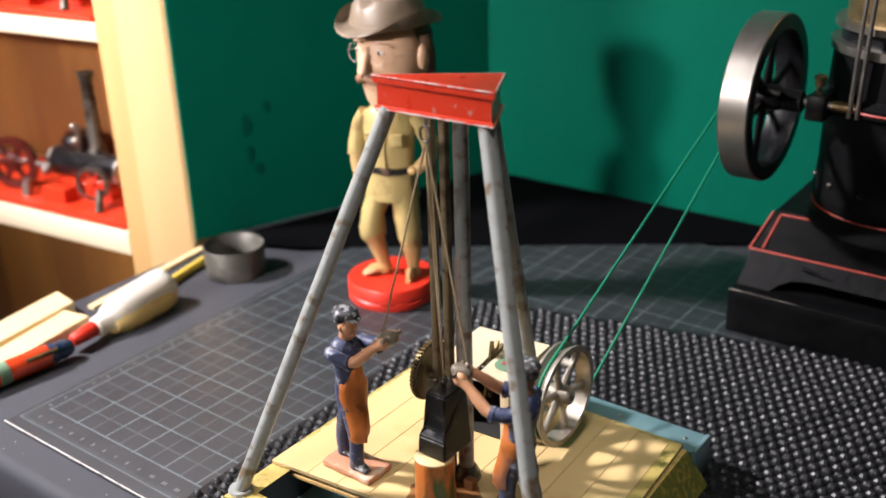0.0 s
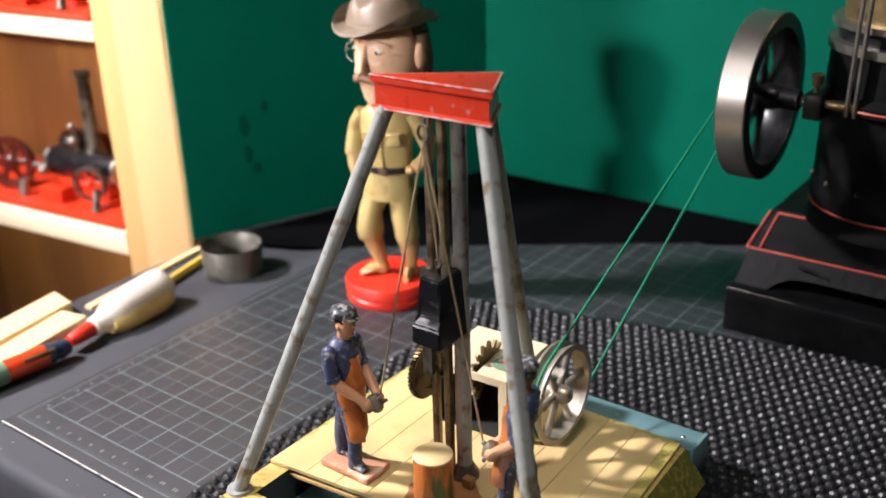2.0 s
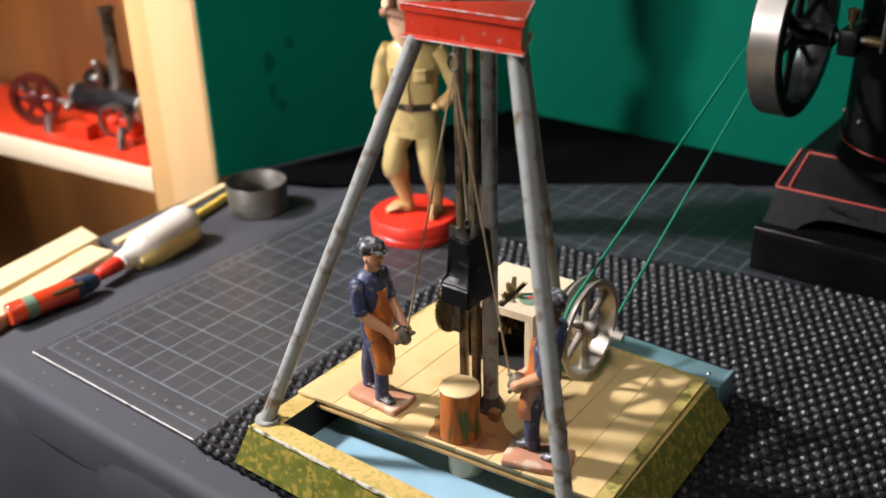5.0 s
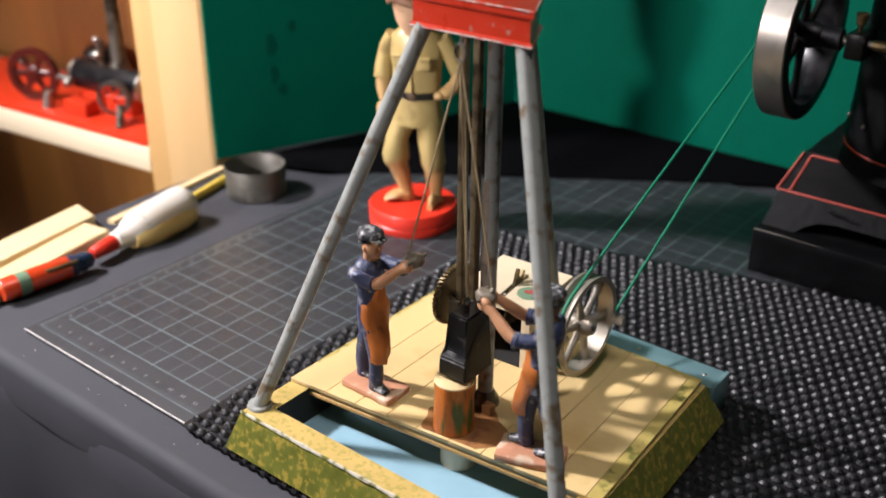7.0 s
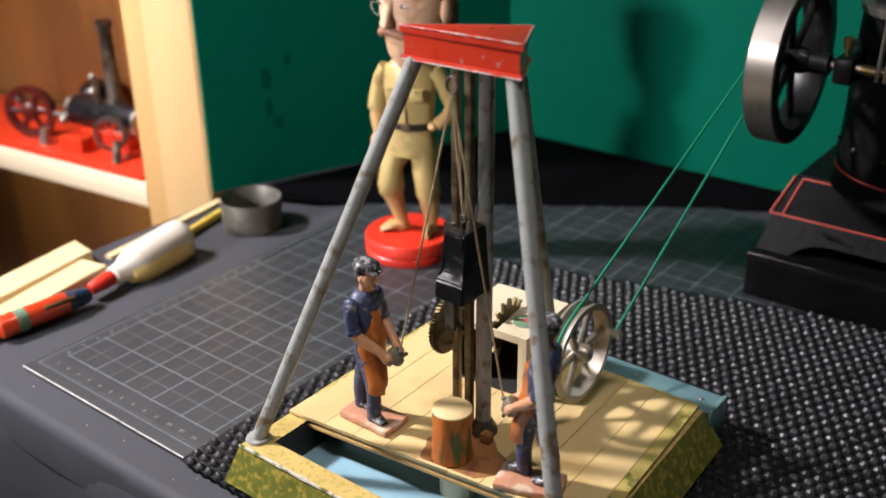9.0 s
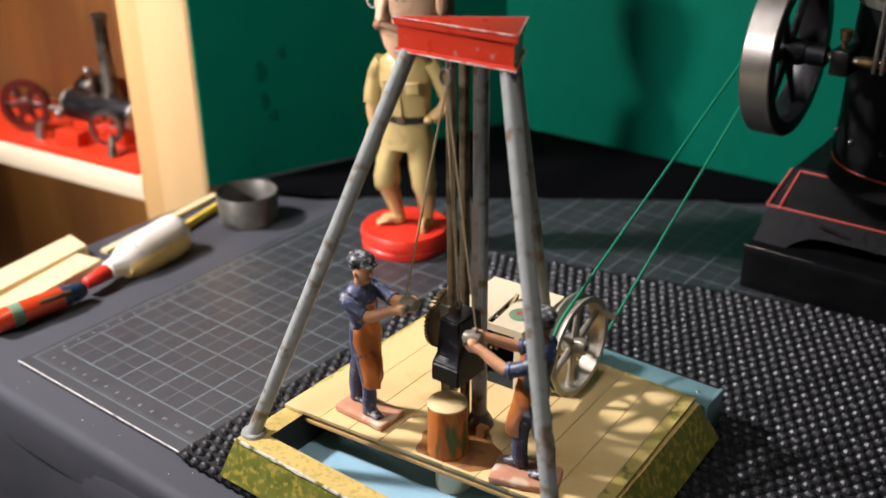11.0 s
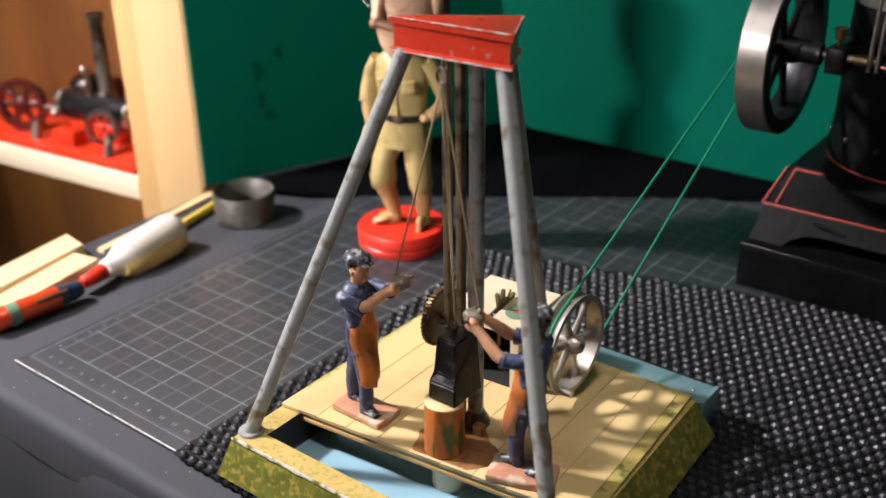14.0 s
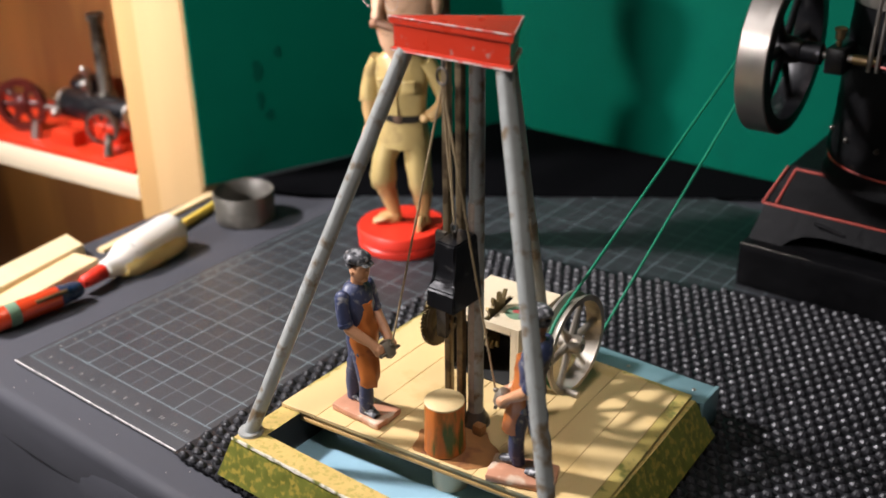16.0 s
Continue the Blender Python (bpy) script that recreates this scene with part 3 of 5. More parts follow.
for z, g in ((0.2063, 0.0014), (0.2198, 0.0021)):
    t3 = tri(0, g)
    for k in range(3):
        tube(bm, [(*t3[k], z), (*t3[(k + 1) % 3], z)], 0.00036, 6)
part("chipped_rim", bm, CHIPPED, derrick, "bare metal rim lines")
for foot, top in (((0.1770, -0.0112, 0.0252), (0.2360, 0.0400, 0.2065)), ((0.3462, -0.0115, 0.0250), (0.2822, 0.0425, 0.2065)), ((0.2560, 0.1250, ZD), (0.2686, 0.0640, 0.2065))):
    bm = bm_new()
    f, t = Vector(foot), Vector(top)
    tube(bm, [f + (t - f) * k / 8 for k in range(9)], 0.0035, 16)
    roughen(bm, 0.00025, 0.012)
    leg = part("leg", bm, GREY_TUBE, derrick)
    bm = bm_new()
    tube(bm, [f + Vector((0, 0, -0.0004)), f + Vector((0, 0, 0.0008))], [0.0062, 0.0058], 16)
    part("foot_plate", bm, GREY_TUBE, leg)
bm = bm_new()
tube(bm, [(0.2600, 0.0560, ZD), (0.2600, 0.0560, 0.21)], 0.0034, 16)
mast = part("mast", bm, GREY_TUBE, derrick)
bm = bm_new()
tube(bm, [(0.2594, 0.0554, ZD + 0.001 + 0.0047 * k) for k in range(25)], [0.0031 + 0.0002 * noise.noise(Vector((k * 0.8, 0, 5))) for k in range(25)], 14)
part("bare_patch", bm, BARE_TUBE, mast, "long bare brownish patch worn through the paint")
bm = bm_new()
tube(bm, [(0.2600, 0.0560, ZD), (0.2600, 0.0560, 0.030), (0.26, 0.056, 0.034)], [0.0068, 0.0062, 0.0040], 16)
part("mast_socket", bm, DARK_STEEL, derrick)
for x in (0.2476, 0.2546):
    bm = bm_new()
    box(bm, x - 0.0017, x + 0.0017, 0.0500, 0.0535, ZD, 0.2065, 0.0005)
    part("guide_rod", bm, ROD_BROWN, derrick)
RING = Vector((0.26, 0.0329, 0.2010))
bm = bm_new()
cent = [RING + Vector((0.0026 * math.cos(t), 0, 0.0033 * math.sin(t))) for t in (2 * math.pi * k / 20 for k in range(21))]
tube(bm, cent, 0.0006, 8)
tube(bm, [RING + Vector((0, 0, 0.0026)), RING + Vector((0, 0.001, 0.006))], 0.0007, 8)
part("ring", bm, DARK_STEEL, derrick, "small steel rope ring")

# hammer
HAMMER_AT = Vector((0.2605, 0.0373, 0.0536))
hammer = thing("drop_hammer", HAMMER_AT, "black drop hammer block sliding on guide rods", "hammer")
bm = bm_new()
prof = [(-0.0095, 0.0), (-0.0095, 0.0092), (-0.0060, 0.0128), (-0.0050, 0.0298), (0.0110, 0.0300), (0.0110, 0.0)]
for side in (0,):
    ring_l = [bm.verts.new((-0.0068 if z < 0.012 else -0.0052, y, z)) for y, z in prof]
    ring_r = [bm.verts.new((0.0082 if z < 0.012 else 0.0056, y, z)) for y, z in prof]
    n = len(prof)
    for k in range(n):
        bm.faces.new((ring_l[k], ring_l[(k + 1) % n], ring_r[(k + 1) % n], ring_r[k]))
    bm.faces.new(ring_l)
    bm.faces.new(ring_r)
bmesh.ops.bevel(bm, geom=bm.edges[:], offset=0.0008, segments=2, affect="EDGES")
bmesh.ops.subdivide_edges(bm, edges=[e for e in bm.edges if e.calc_length() > 0.004], cuts=3, use_grid_fill=True)
roughen(bm, 0.0003, 0.005)
part("block", bm, BLACK_PAINT, hammer)
bm = bm_new()
tube(bm, [(0, 0.002, 0.0295), (0, 0.002, 0.0330)], 0.0011, 8)
cent = [Vector((0.0016 * math.cos(t), 0.002, 0.0345 + 0.0018 * math.sin(t))) for t in (2 * math.pi * k / 14 for k in range(15))]
tube(bm, cent, 0.0005, 6)
part("hook", bm, DARK_STEEL, hammer)
bm = bm_new()
for i in range(9):
    box(bm, -0.0150, -0.0100, 0.0100, 0.0120, -0.0245 + i * 0.0054, -0.0222 + i * 0.0054)
box(bm, -0.0150, -0.0100, 0.0080, 0.0102, -0.0255, 0.0270)
part("rack", bm, DARK_STEEL, hammer, "toothed lifting rack")

# gear housing, gear and pulley
housing = thing("gear_housing", (0, 0, 0), "cream tin gear housing with a slotted top on the deck", "housing")
housing.matrix_world = pose(0.2568, 0.1323, 0, 0, 0, 4) @ pose(-0.2568, -0.1323, 0)
HX0, HX1, HY0, HY1, HZ = 0.2160, 0.2580, 0.0892, 0.1330, 0.0612
bm = bm_new()
slot = [(0.2374, 0.0904), (0.2406, 0.0904), (0.2391, 0.1185), (0.2359, 0.1185)]
outer = [(HX0, HY0), (HX1, HY0), (HX1, HY1), (HX0, HY1)]
for z in (HZ - 0.0012, HZ):
    o = [bm.verts.new((x, y, z)) for x, y in outer]
    q = [bm.verts.new((x, y, z)) for x, y in slot]
    for k in range(4):
        bm.faces.new((o[k], o[(k + 1) % 4], q[(k + 1) % 4], q[k]))
bm.verts.ensure_lookup_table()
for k in range(4):
    for base in (0, 4):
        bm.faces.new([bm.verts[i] for i in (base + k, base + (k + 1) % 4, base + 8 + (k + 1) % 4, base + 8 + k)])
part("top", bm, CREAM, housing)
bm = bm_new()
box(bm, HX1 - 0.0012, HX1, HY0, HY1, ZD, HZ - 0.0013)
part("side_panel", bm, CREAM, housing)
bm = bm_new()
box(bm, HX0, HX0 + 0.0012, HY0, HY1, ZD, HZ - 0.0013)
part("side_panel", bm, CREAM, housing)
bm = bm_new()
box(bm, HX0 + 0.0013, HX1 - 0.0013, HY1 - 0.0012, HY1, ZD, HZ - 0.0013)
part("back_panel", bm, CREAM, housing)
bm = bm_new()
box(bm, 0.2535, HX1 - 0.0013, HY0, HY0 + 0.0012, ZD, HZ - 0.0013)
box(bm, HX0 + 0.0013, 0.2533, HY0, HY0 + 0.0012, HZ - 0.0040, HZ - 0.0013)
part("front_panel", bm, CREAM, housing)
# Thin dark plates added behind the cream panels so the opening reads black.
bm = bm_new()
box(bm, HX0 + 0.0016, HX1 - 0.0016, HY1 - 0.0022, HY1 - 0.0014, ZD + 0.0002, HZ - 0.0016)
box(bm, HX1 - 0.0022, HX1 - 0.0015, HY0 + 0.002, HY1 - 0.0024, ZD + 0.0002, HZ - 0.0016)
box(bm, HX0 + 0.0015, HX0 + 0.0022, HY0 + 0.002, HY1 - 0.0024, ZD + 0.0002, HZ - 0.0016)
box(bm, HX0 + 0.0024, HX1 - 0.0024, HY0 + 0.0002, HY1 - 0.0026, ZD + 0.0002, ZD + 0.0008)
part("dark_lining", bm, INSIDE_DARK, housing)
bm = bm_new()
lathe(bm, [(0.0066, 0.0), (0.0066, 0.0002)], 28, (0.2492, 0.1045, HZ))
badge = part("badge", bm, DECAL_GREEN, housing, "round faded green badge")
bm = bm_new()
lathe(bm, [(0.0024, 0.0001), (0.0024, 0.0004)], 14, (0.2500, 0.1062, HZ))
lathe(bm, [(0.0016, 0.0001), (0.0016, 0.00042)], 12, (0.2474, 0.1050, HZ))
part("red_spot", bm, DECAL_RED, badge)



def toothed(bm, r_out, r_in, r_bare, teeth, sector, half):
    """A flat gear about the x axis. Angle 0 faces -y; the toothed sector trails below it."""
    outline = []
    for k in range(teeth * 4):
        a = 360 * k / (teeth * 4)
        r = (r_out if k % 4 in (0, 1) else r_in) if a <= sector else r_bare
        outline.append((r, -math.radians(a)))
    lo = [bm.verts.new((-half, -r * math.cos(t), r * math.sin(t))) for r, t in outline]
    hi = [bm.verts.new((half, -r * math.cos(t), r * math.sin(t))) for r, t in outline]
    n = len(lo)
    for k in range(n):
        bm.faces.new((lo[k], lo[(k + 1) % n], hi[(k + 1) % n], hi[k]))
    bm.faces.new(lo)
    bm.faces.new(hi)
    return bm


GEAR_AT = Vector((0.2400, 0.1040, 0.0545))
gear = thing("sector_gear", GEAR_AT, "dark gear toothed on part of its rim, in the housing slot", "gear", "gears of the toy")
part("wheel", toothed(bm_new(), 0.0158, 0.0118, 0.0060, 17, 200, 0.0008), GEAR_DARK, gear)
RACK_GEAR_AT = Vector((0.2400, 0.0558, 0.0785))
rack_gear = thing("rack_gear", RACK_GEAR_AT, "dull brass gear wheel behind the guide rods", "gear", "gears of the toy")
part("wheel", toothed(bm_new(), 0.0146, 0.0134, 0.0134, 44, 360, 0.0010), GEAR_DARK, rack_gear)
bm = bm_new()
lathe(bm, [(0.0095, -0.0016), (0.0128, -0.0016), (0.0128, 0.0016), (0.0095, 0.0016)], 40, axis="x", closed=True)
part("raised_rim", bm, ROD_BROWN, rack_gear)
bm = bm_new()
tube(bm, [(-0.004, 0, 0), (0.016, 0, 0)], 0.0016, 10)
part("axle", bm, DARK_STEEL, rack_gear)

PULLEY_AT = Vector((0.2850, 0.0978, 0.0594))


def spoke_wheel(name, owner, r_rim, r_in, width, spokes, spoke_w, hub, groove, mat, at=None):
    """A wheel as a part of its thing: the rim, with its hub and each spoke under it."""
    h = width / 2
    bm = bm_new()
    prof = [(r_in, -h), (r_rim, -h), (r_rim, -h * 0.7), (r_rim - groove, -h * 0.2), (r_rim - groove, h * 0.2), (r_rim, h * 0.7), (r_rim, h), (r_in, h)]
    lathe(bm, prof, 64, axis="x", closed=True)
    rim = part(name, bm, mat, owner)
    bm = bm_new()
    lathe(bm, [(hub * 0.7, -h * 1.3), (hub, -h), (hub, h), (hub * 0.7, h * 1.5)], 20, axis="x")
    part("hub", bm, mat, rim)
    for k in range(spokes):
        t = 2 * math.pi * k / spokes
        d = Vector((0, math.cos(t), math.sin(t)))
        bm = bm_new()
        tube(bm, [d * (hub * 0.8), d * ((hub + r_in) / 2), d * (r_in + 0.0004)], [(spoke_w * 1.2, h * 0.45), (spoke_w * 0.8, h * 0.35), (spoke_w * 1.1, h * 0.45)], 8, ref=tuple(Vector((1, 0, 0)).cross(d)))
        part("spoke", bm, mat, rim)
    if at is not None:
        rim.matrix_basis = at
    return rim


pulley = thing("grooved_pulley", PULLEY_AT, "grey metal spoked pulley wheel driven by a green cord", "pulley")
spoke_wheel("rim", pulley, 0.0250, 0.0222, 0.0085, 6, 0.0020, 0.0048, 0.0022, PULLEY_TIN)
bm = bm_new()
tube(bm, [(0.003, 0.0228, 0), (0.0105, 0.0228, 0)], [0.0016, 0.0019], 10)
part("crank_pin", bm, PULLEY_TIN, pulley)
bm = bm_new()
tube(bm, [(-0.0480, 0, 0), (0.0070, 0, 0)], 0.0014, 10)
part("shaft", bm, DARK_STEEL, pulley)

# drive cord between the two wheels
ENGINE_WHEEL = Vector((0.2915, 0.3190, 0.1548))


def cord():
    bm = bm_new()
    p, q = PULLEY_AT.yz, ENGINE_WHEEL.yz + Vector((0, 0.0030))
    r0, r1 = 0.0232, 0.0118
    d = (q - p)
    base = math.atan2(d.y, d.x)
    off = math.acos((r0 - r1) / d.length)
    x0, x1 = PULLEY_AT.x, 0.2790
    pts = []
    for k in range(25):
        t = base + off + (2 * math.pi - 2 * off) * k / 24
        pts.append(Vector((x0, p.x + r0 * math.cos(t), p.y + r0 * math.sin(t))))
    for k in range(17):
        t = base - off + 2 * off * k / 16
        pts.append(Vector((x1, q.x + r1 * math.cos(t), q.y + r1 * math.sin(t))))
    pts.append(pts[0].copy())
    tube(bm, pts, 0.00075, 8, close=False, ref=(1, 0, 0))
    return bm


belt = thing("drive_cord", (0, 0, 0), "thin green cord running from the engine to the toy pulley", "cord")
part("loop", cord(), GREEN_CORD, belt)

# ---- workmen ----
SHOULDER = Vector((-0.0030, 0.0, 0.0655))


def workman_body(lean=0.0):
    """lean: how far the shoulders lie behind the hips, as a slope."""
    bm = bm_new()
    box(bm, -0.0150, 0.0150, -0.0085, 0.0085, 0.0, 0.0036, 0.0009, 4)
    # legs in stride: the near-side one ahead, the other behind
    for s, fx, y in ((-1, 0.0045, -0.0038), (1, -0.0082, 0.0020)):
        tube(bm, [(fx - 0.002, y, 0.0036), (fx + 0.001, y, 0.0058), (fx + 0.0062, y - 0.0006, 0.0046)], [(0.0025, 0.0018), (0.0029, 0.0025), (0.0020, 0.0014)], 10, 3)
        tube(bm, [(fx - 0.001, y, 0.004), (fx - 0.0005, y, 0.010), (fx - 0.0004, y, 0.019), (fx * 0.75, y * 0.95, 0.028), (fx * 0.2 - 0.001, y * 0.75, 0.041)],
             [(0.0030, 0.0034), (0.0032, 0.0034), (0.0032, 0.0035), (0.0038, 0.0041), (0.0046, 0.0050)], 12, 0)
    tube(bm, [(-0.001, 0, 0.037), (-0.001, 0, 0.045), (-0.0006, 0, 0.052), (-0.0010, 0, 0.059), (-0.0022, 0, 0.0655), (-0.0022, 0, 0.0692), (-0.002, 0, 0.0710)],
         [(0.0070, 0.0054), (0.0074, 0.0058), (0.0070, 0.0054), (0.0082, 0.0060), (0.0090, 0.0056), (0.0060, 0.0042), (0.0026, 0.0026)], 16, 0)
    # apron: bib, waist tie, and a skirt that lies over the leading thigh to below the knee
    rows = [(0.0620, 0.0040, 0.0050, 0, 0), (0.0560, 0.0050, 0.0054, 0, 0), (0.0500, 0.0064, 0.0056, 0, 0), (0.0490, 0.0072, 0.0062, 0, 0), (0.0430, 0.0074, 0.0064, 0, 0), (0.0350, 0.0062, 0.0063, 0.0013, -0.0011),
            (0.0290, 0.0053, 0.0062, 0.0028, -0.0022), (0.0240, 0.0045, 0.0056, 0.0040, -0.0032), (0.0205, 0.0037, 0.0050, 0.0042, -0.0036)]
    grid = []
    for z, w, d, ox, oy in rows:
        line = []
        for k in range(9):
            a = (k - 4) / 4 * (1.15 if z > 0.05 else 1.40 if z > 0.04 else 1.28)
            line.append(bm.verts.new((ox - 0.0006 + (d + 0.0015) * math.cos(a) + 0.0005 * math.sin(k * 2.1 + z * 300), oy + w * math.sin(a) * 1.04, z)))
        grid.append(line)
    back = [[bm.verts.new((v.co.x - 0.0014, v.co.y, v.co.z)) for v in line] for line in grid]
    for g in (grid, back):
        for r0, r1 in zip(g, g[1:]):
            for k in range(8):
                bm.faces.new((r0[k], r0[k + 1], r1[k + 1], r1[k])).material_index = 1
    for k in range(8):
        bm.faces.new((grid[-1][k], grid[-1][k + 1], back[-1][k + 1], back[-1][k])).material_index = 1
        bm.faces.new((grid[0][k], grid[0][k + 1], back[0][k + 1], back[0][k])).material_index = 1
    for r in range(len(rows) - 1):
        for k in (0, 8):
            bm.faces.new((grid[r][k], grid[r + 1][k], back[r + 1][k], back[r][k])).material_index = 1
    # neck, head, cap
    tube(bm, [(-0.0022, 0, 0.0668), (-0.0018, 0, 0.0694), (-0.0016, 0, 0.0702)], [(0.0066, 0.0048), (0.0048, 0.0040), (0.0032, 0.0030)], 14, 3)
    tube(bm, [(-0.0018, 0, 0.0685), (-0.0010, 0, 0.0735)], [0.0030, 0.0028], 10, 2)
    ball(bm, (0.0002, 0, 0.0772), (0.0047, 0.0040, 0.0058), 2)
    ball(bm, (0.0044, 0, 0.0768), (0.0011, 0.0009, 0.0014), 2, 8, 6)
    ball(bm, (0.0026, 0, 0.0732), (0.0018, 0.0020, 0.0016), 2, 8, 6)
    for s in (-1, 1):
        ball(bm, (-0.0006, 0.0040 * s, 0.0770), (0.0010, 0.0007, 0.0015), 2, 8, 6)
    ball(bm, (-0.0022, 0, 0.0800), (0.0040, 0.0041, 0.0030), 3, 14, 8)
    ball(bm, (-0.0004, 0, 0.0834), (0.0062, 0.0058, 0.0030), 3, 16, 8)
    tube(bm, [(0.0030, 0, 0.0822), (0.0066, 0, 0.0808)], [(0.0046, 0.0008), (0.0026, 0.0005)], 12, 3)
    bmesh.ops.subdivide_edges(bm, edges=[e for e in bm.edges if e.calc_length() > 0.0035], cuts=1, use_grid_fill=True)
    bmesh.ops.subdivide_edges(bm, edges=[e for e in bm.edges if e.calc_length() > 0.0045], cuts=3, use_grid_fill=True)
    for v in bm.verts:
        if v.co.z > 0.0045:
            v.co.x, v.co.y = v.co.x * 1.06 - lean * max(0.0, v.co.z - 0.018), v.co.y * 1.02
    roughen(bm, 0.0005, 0.0075, 3.0)
    return roughen(bm, 0.00035, 0.0032)


def workman_arms():
    """Both arms, held out together to the rope handle; the pivot is the shoulder line."""
    bm = bm_new()
    for s in (-1, 1):
        ball(bm, (0, 0.0086 * s, 0), (0.0036, 0.0030, 0.0036), 0, 10, 8)
        tube(bm, [(0, 0.0088 * s, 0), (0.0050, 0.0098 * s, -0.0024), (0.0112, 0.0100 * s, -0.0046)], [0.0033, 0.0033, 0.0031], 12, 0)
        tube(bm, [(0.0108, 0.0100 * s, -0.0046), (0.0126, 0.0099 * s, -0.0050)], [0.0037, 0.0036], 12, 0)
        tube(bm, [(0.0112, 0.0099 * s, -0.0047), (0.0150, 0.0092 * s, -0.0046), (0.0200, 0.0074 * s, -0.0024), (0.0246, 0.0056 * s, -0.0004), (0.0285, 0.0044 * s, 0.0006)], [0.0026, 0.0027, 0.0026, 0.0021, 0.0024], 10, 1)
        ball(bm, (0.0292, 0.0042 * s, 0.0008), (0.0032, 0.0025, 0.0030), 1, 10, 8)
    tube(bm, [(0.0262, 0, 0.0010), (0.0275, 0, 0.0014), (0.0300, 0, 0.0018), (0.0340, 0, 0.0018), (0.0352, 0, 0.0018)], [0.0016, 0.0034, 0.0040, 0.0026, 0.0008], 12, 2)
    tube(bm, [(0.0320, -0.0065, 0.0024), (0.0320, 0.0065, 0.0024)], 0.0009, 8, 2)
    ball(bm, (0.0290, 0, 0.0056), (0.0013, 0.0013, 0.0017), 2, 8, 6)
    return roughen(bm, 0.0003, 0.0032)


def make_workman(at, turn, lean=0.0):
    body = finish("toy_workman", workman_body(lean), [NAVY, APRON, FLESH, CAP_GREY, TERRACOTTA, PEWTER])
    body.matrix_world = pose(*at, 0, 0, turn)
    tagged(body, "painted toy workman in blue shirt, tan apron and dark cap", "toy figure", "workmen on the deck")
    arms = part("arms", workman_arms(), [NAVY, FLESH, PEWTER], body)
    shoulder = SHOULDER - Vector((lean * (SHOULDER.z - 0.018), 0, 0))
    arms.matrix_basis = Matrix.Translation(shoulder)
    return body, arms, shoulder


MAN_A, MAN_B = Vector((0.2125, 0.0310, ZD)), Vector((0.3002, 0.0352, ZD))
man_a, arms_a, shoulder_a = make_workman(MAN_A, 0)
man_b, arms_b, shoulder_b = make_workman(MAN_B, 198, 0.06)


# ---- ropes in rigid lengths ----
def strand(length, up, radius=0.00045):
    bm = bm_new()
    n = 10
    tube(bm, [(0, 0, (1 if up else -1) * length * k / n) for k in range(n + 1)], radius, 6, ref=(1, 0, 0))
    return bm


HAND_ROPE, LIFT_ROPE = 0.094, 0.055
hand_ropes = []
for man in (man_a, man_b):
    rope = thing("hand_rope", RING, "thin tan string from the ring to a workman", "string", "strings of the derrick")
    hand_ropes.append((part("upper_length", strand(HAND_ROPE, False), STRING, rope), part("lower_length", strand(HAND_ROPE, True), STRING, rope)))
lift_lower = []
for dx, top in ((-0.0012, -0.003), (0.0010, -0.0032)):
    rope = thing("lifting_rope", RING + Vector((dx, 0.001, top)), "thin tan string from the ring to the hammer", "string", "strings of the derrick")
    up = part("upper_length", strand(LIFT_ROPE, False), STRING, rope)
    low = part("lower_length", strand(LIFT_ROPE, True), STRING, rope)
    lift_lower.append((rope, up, low))


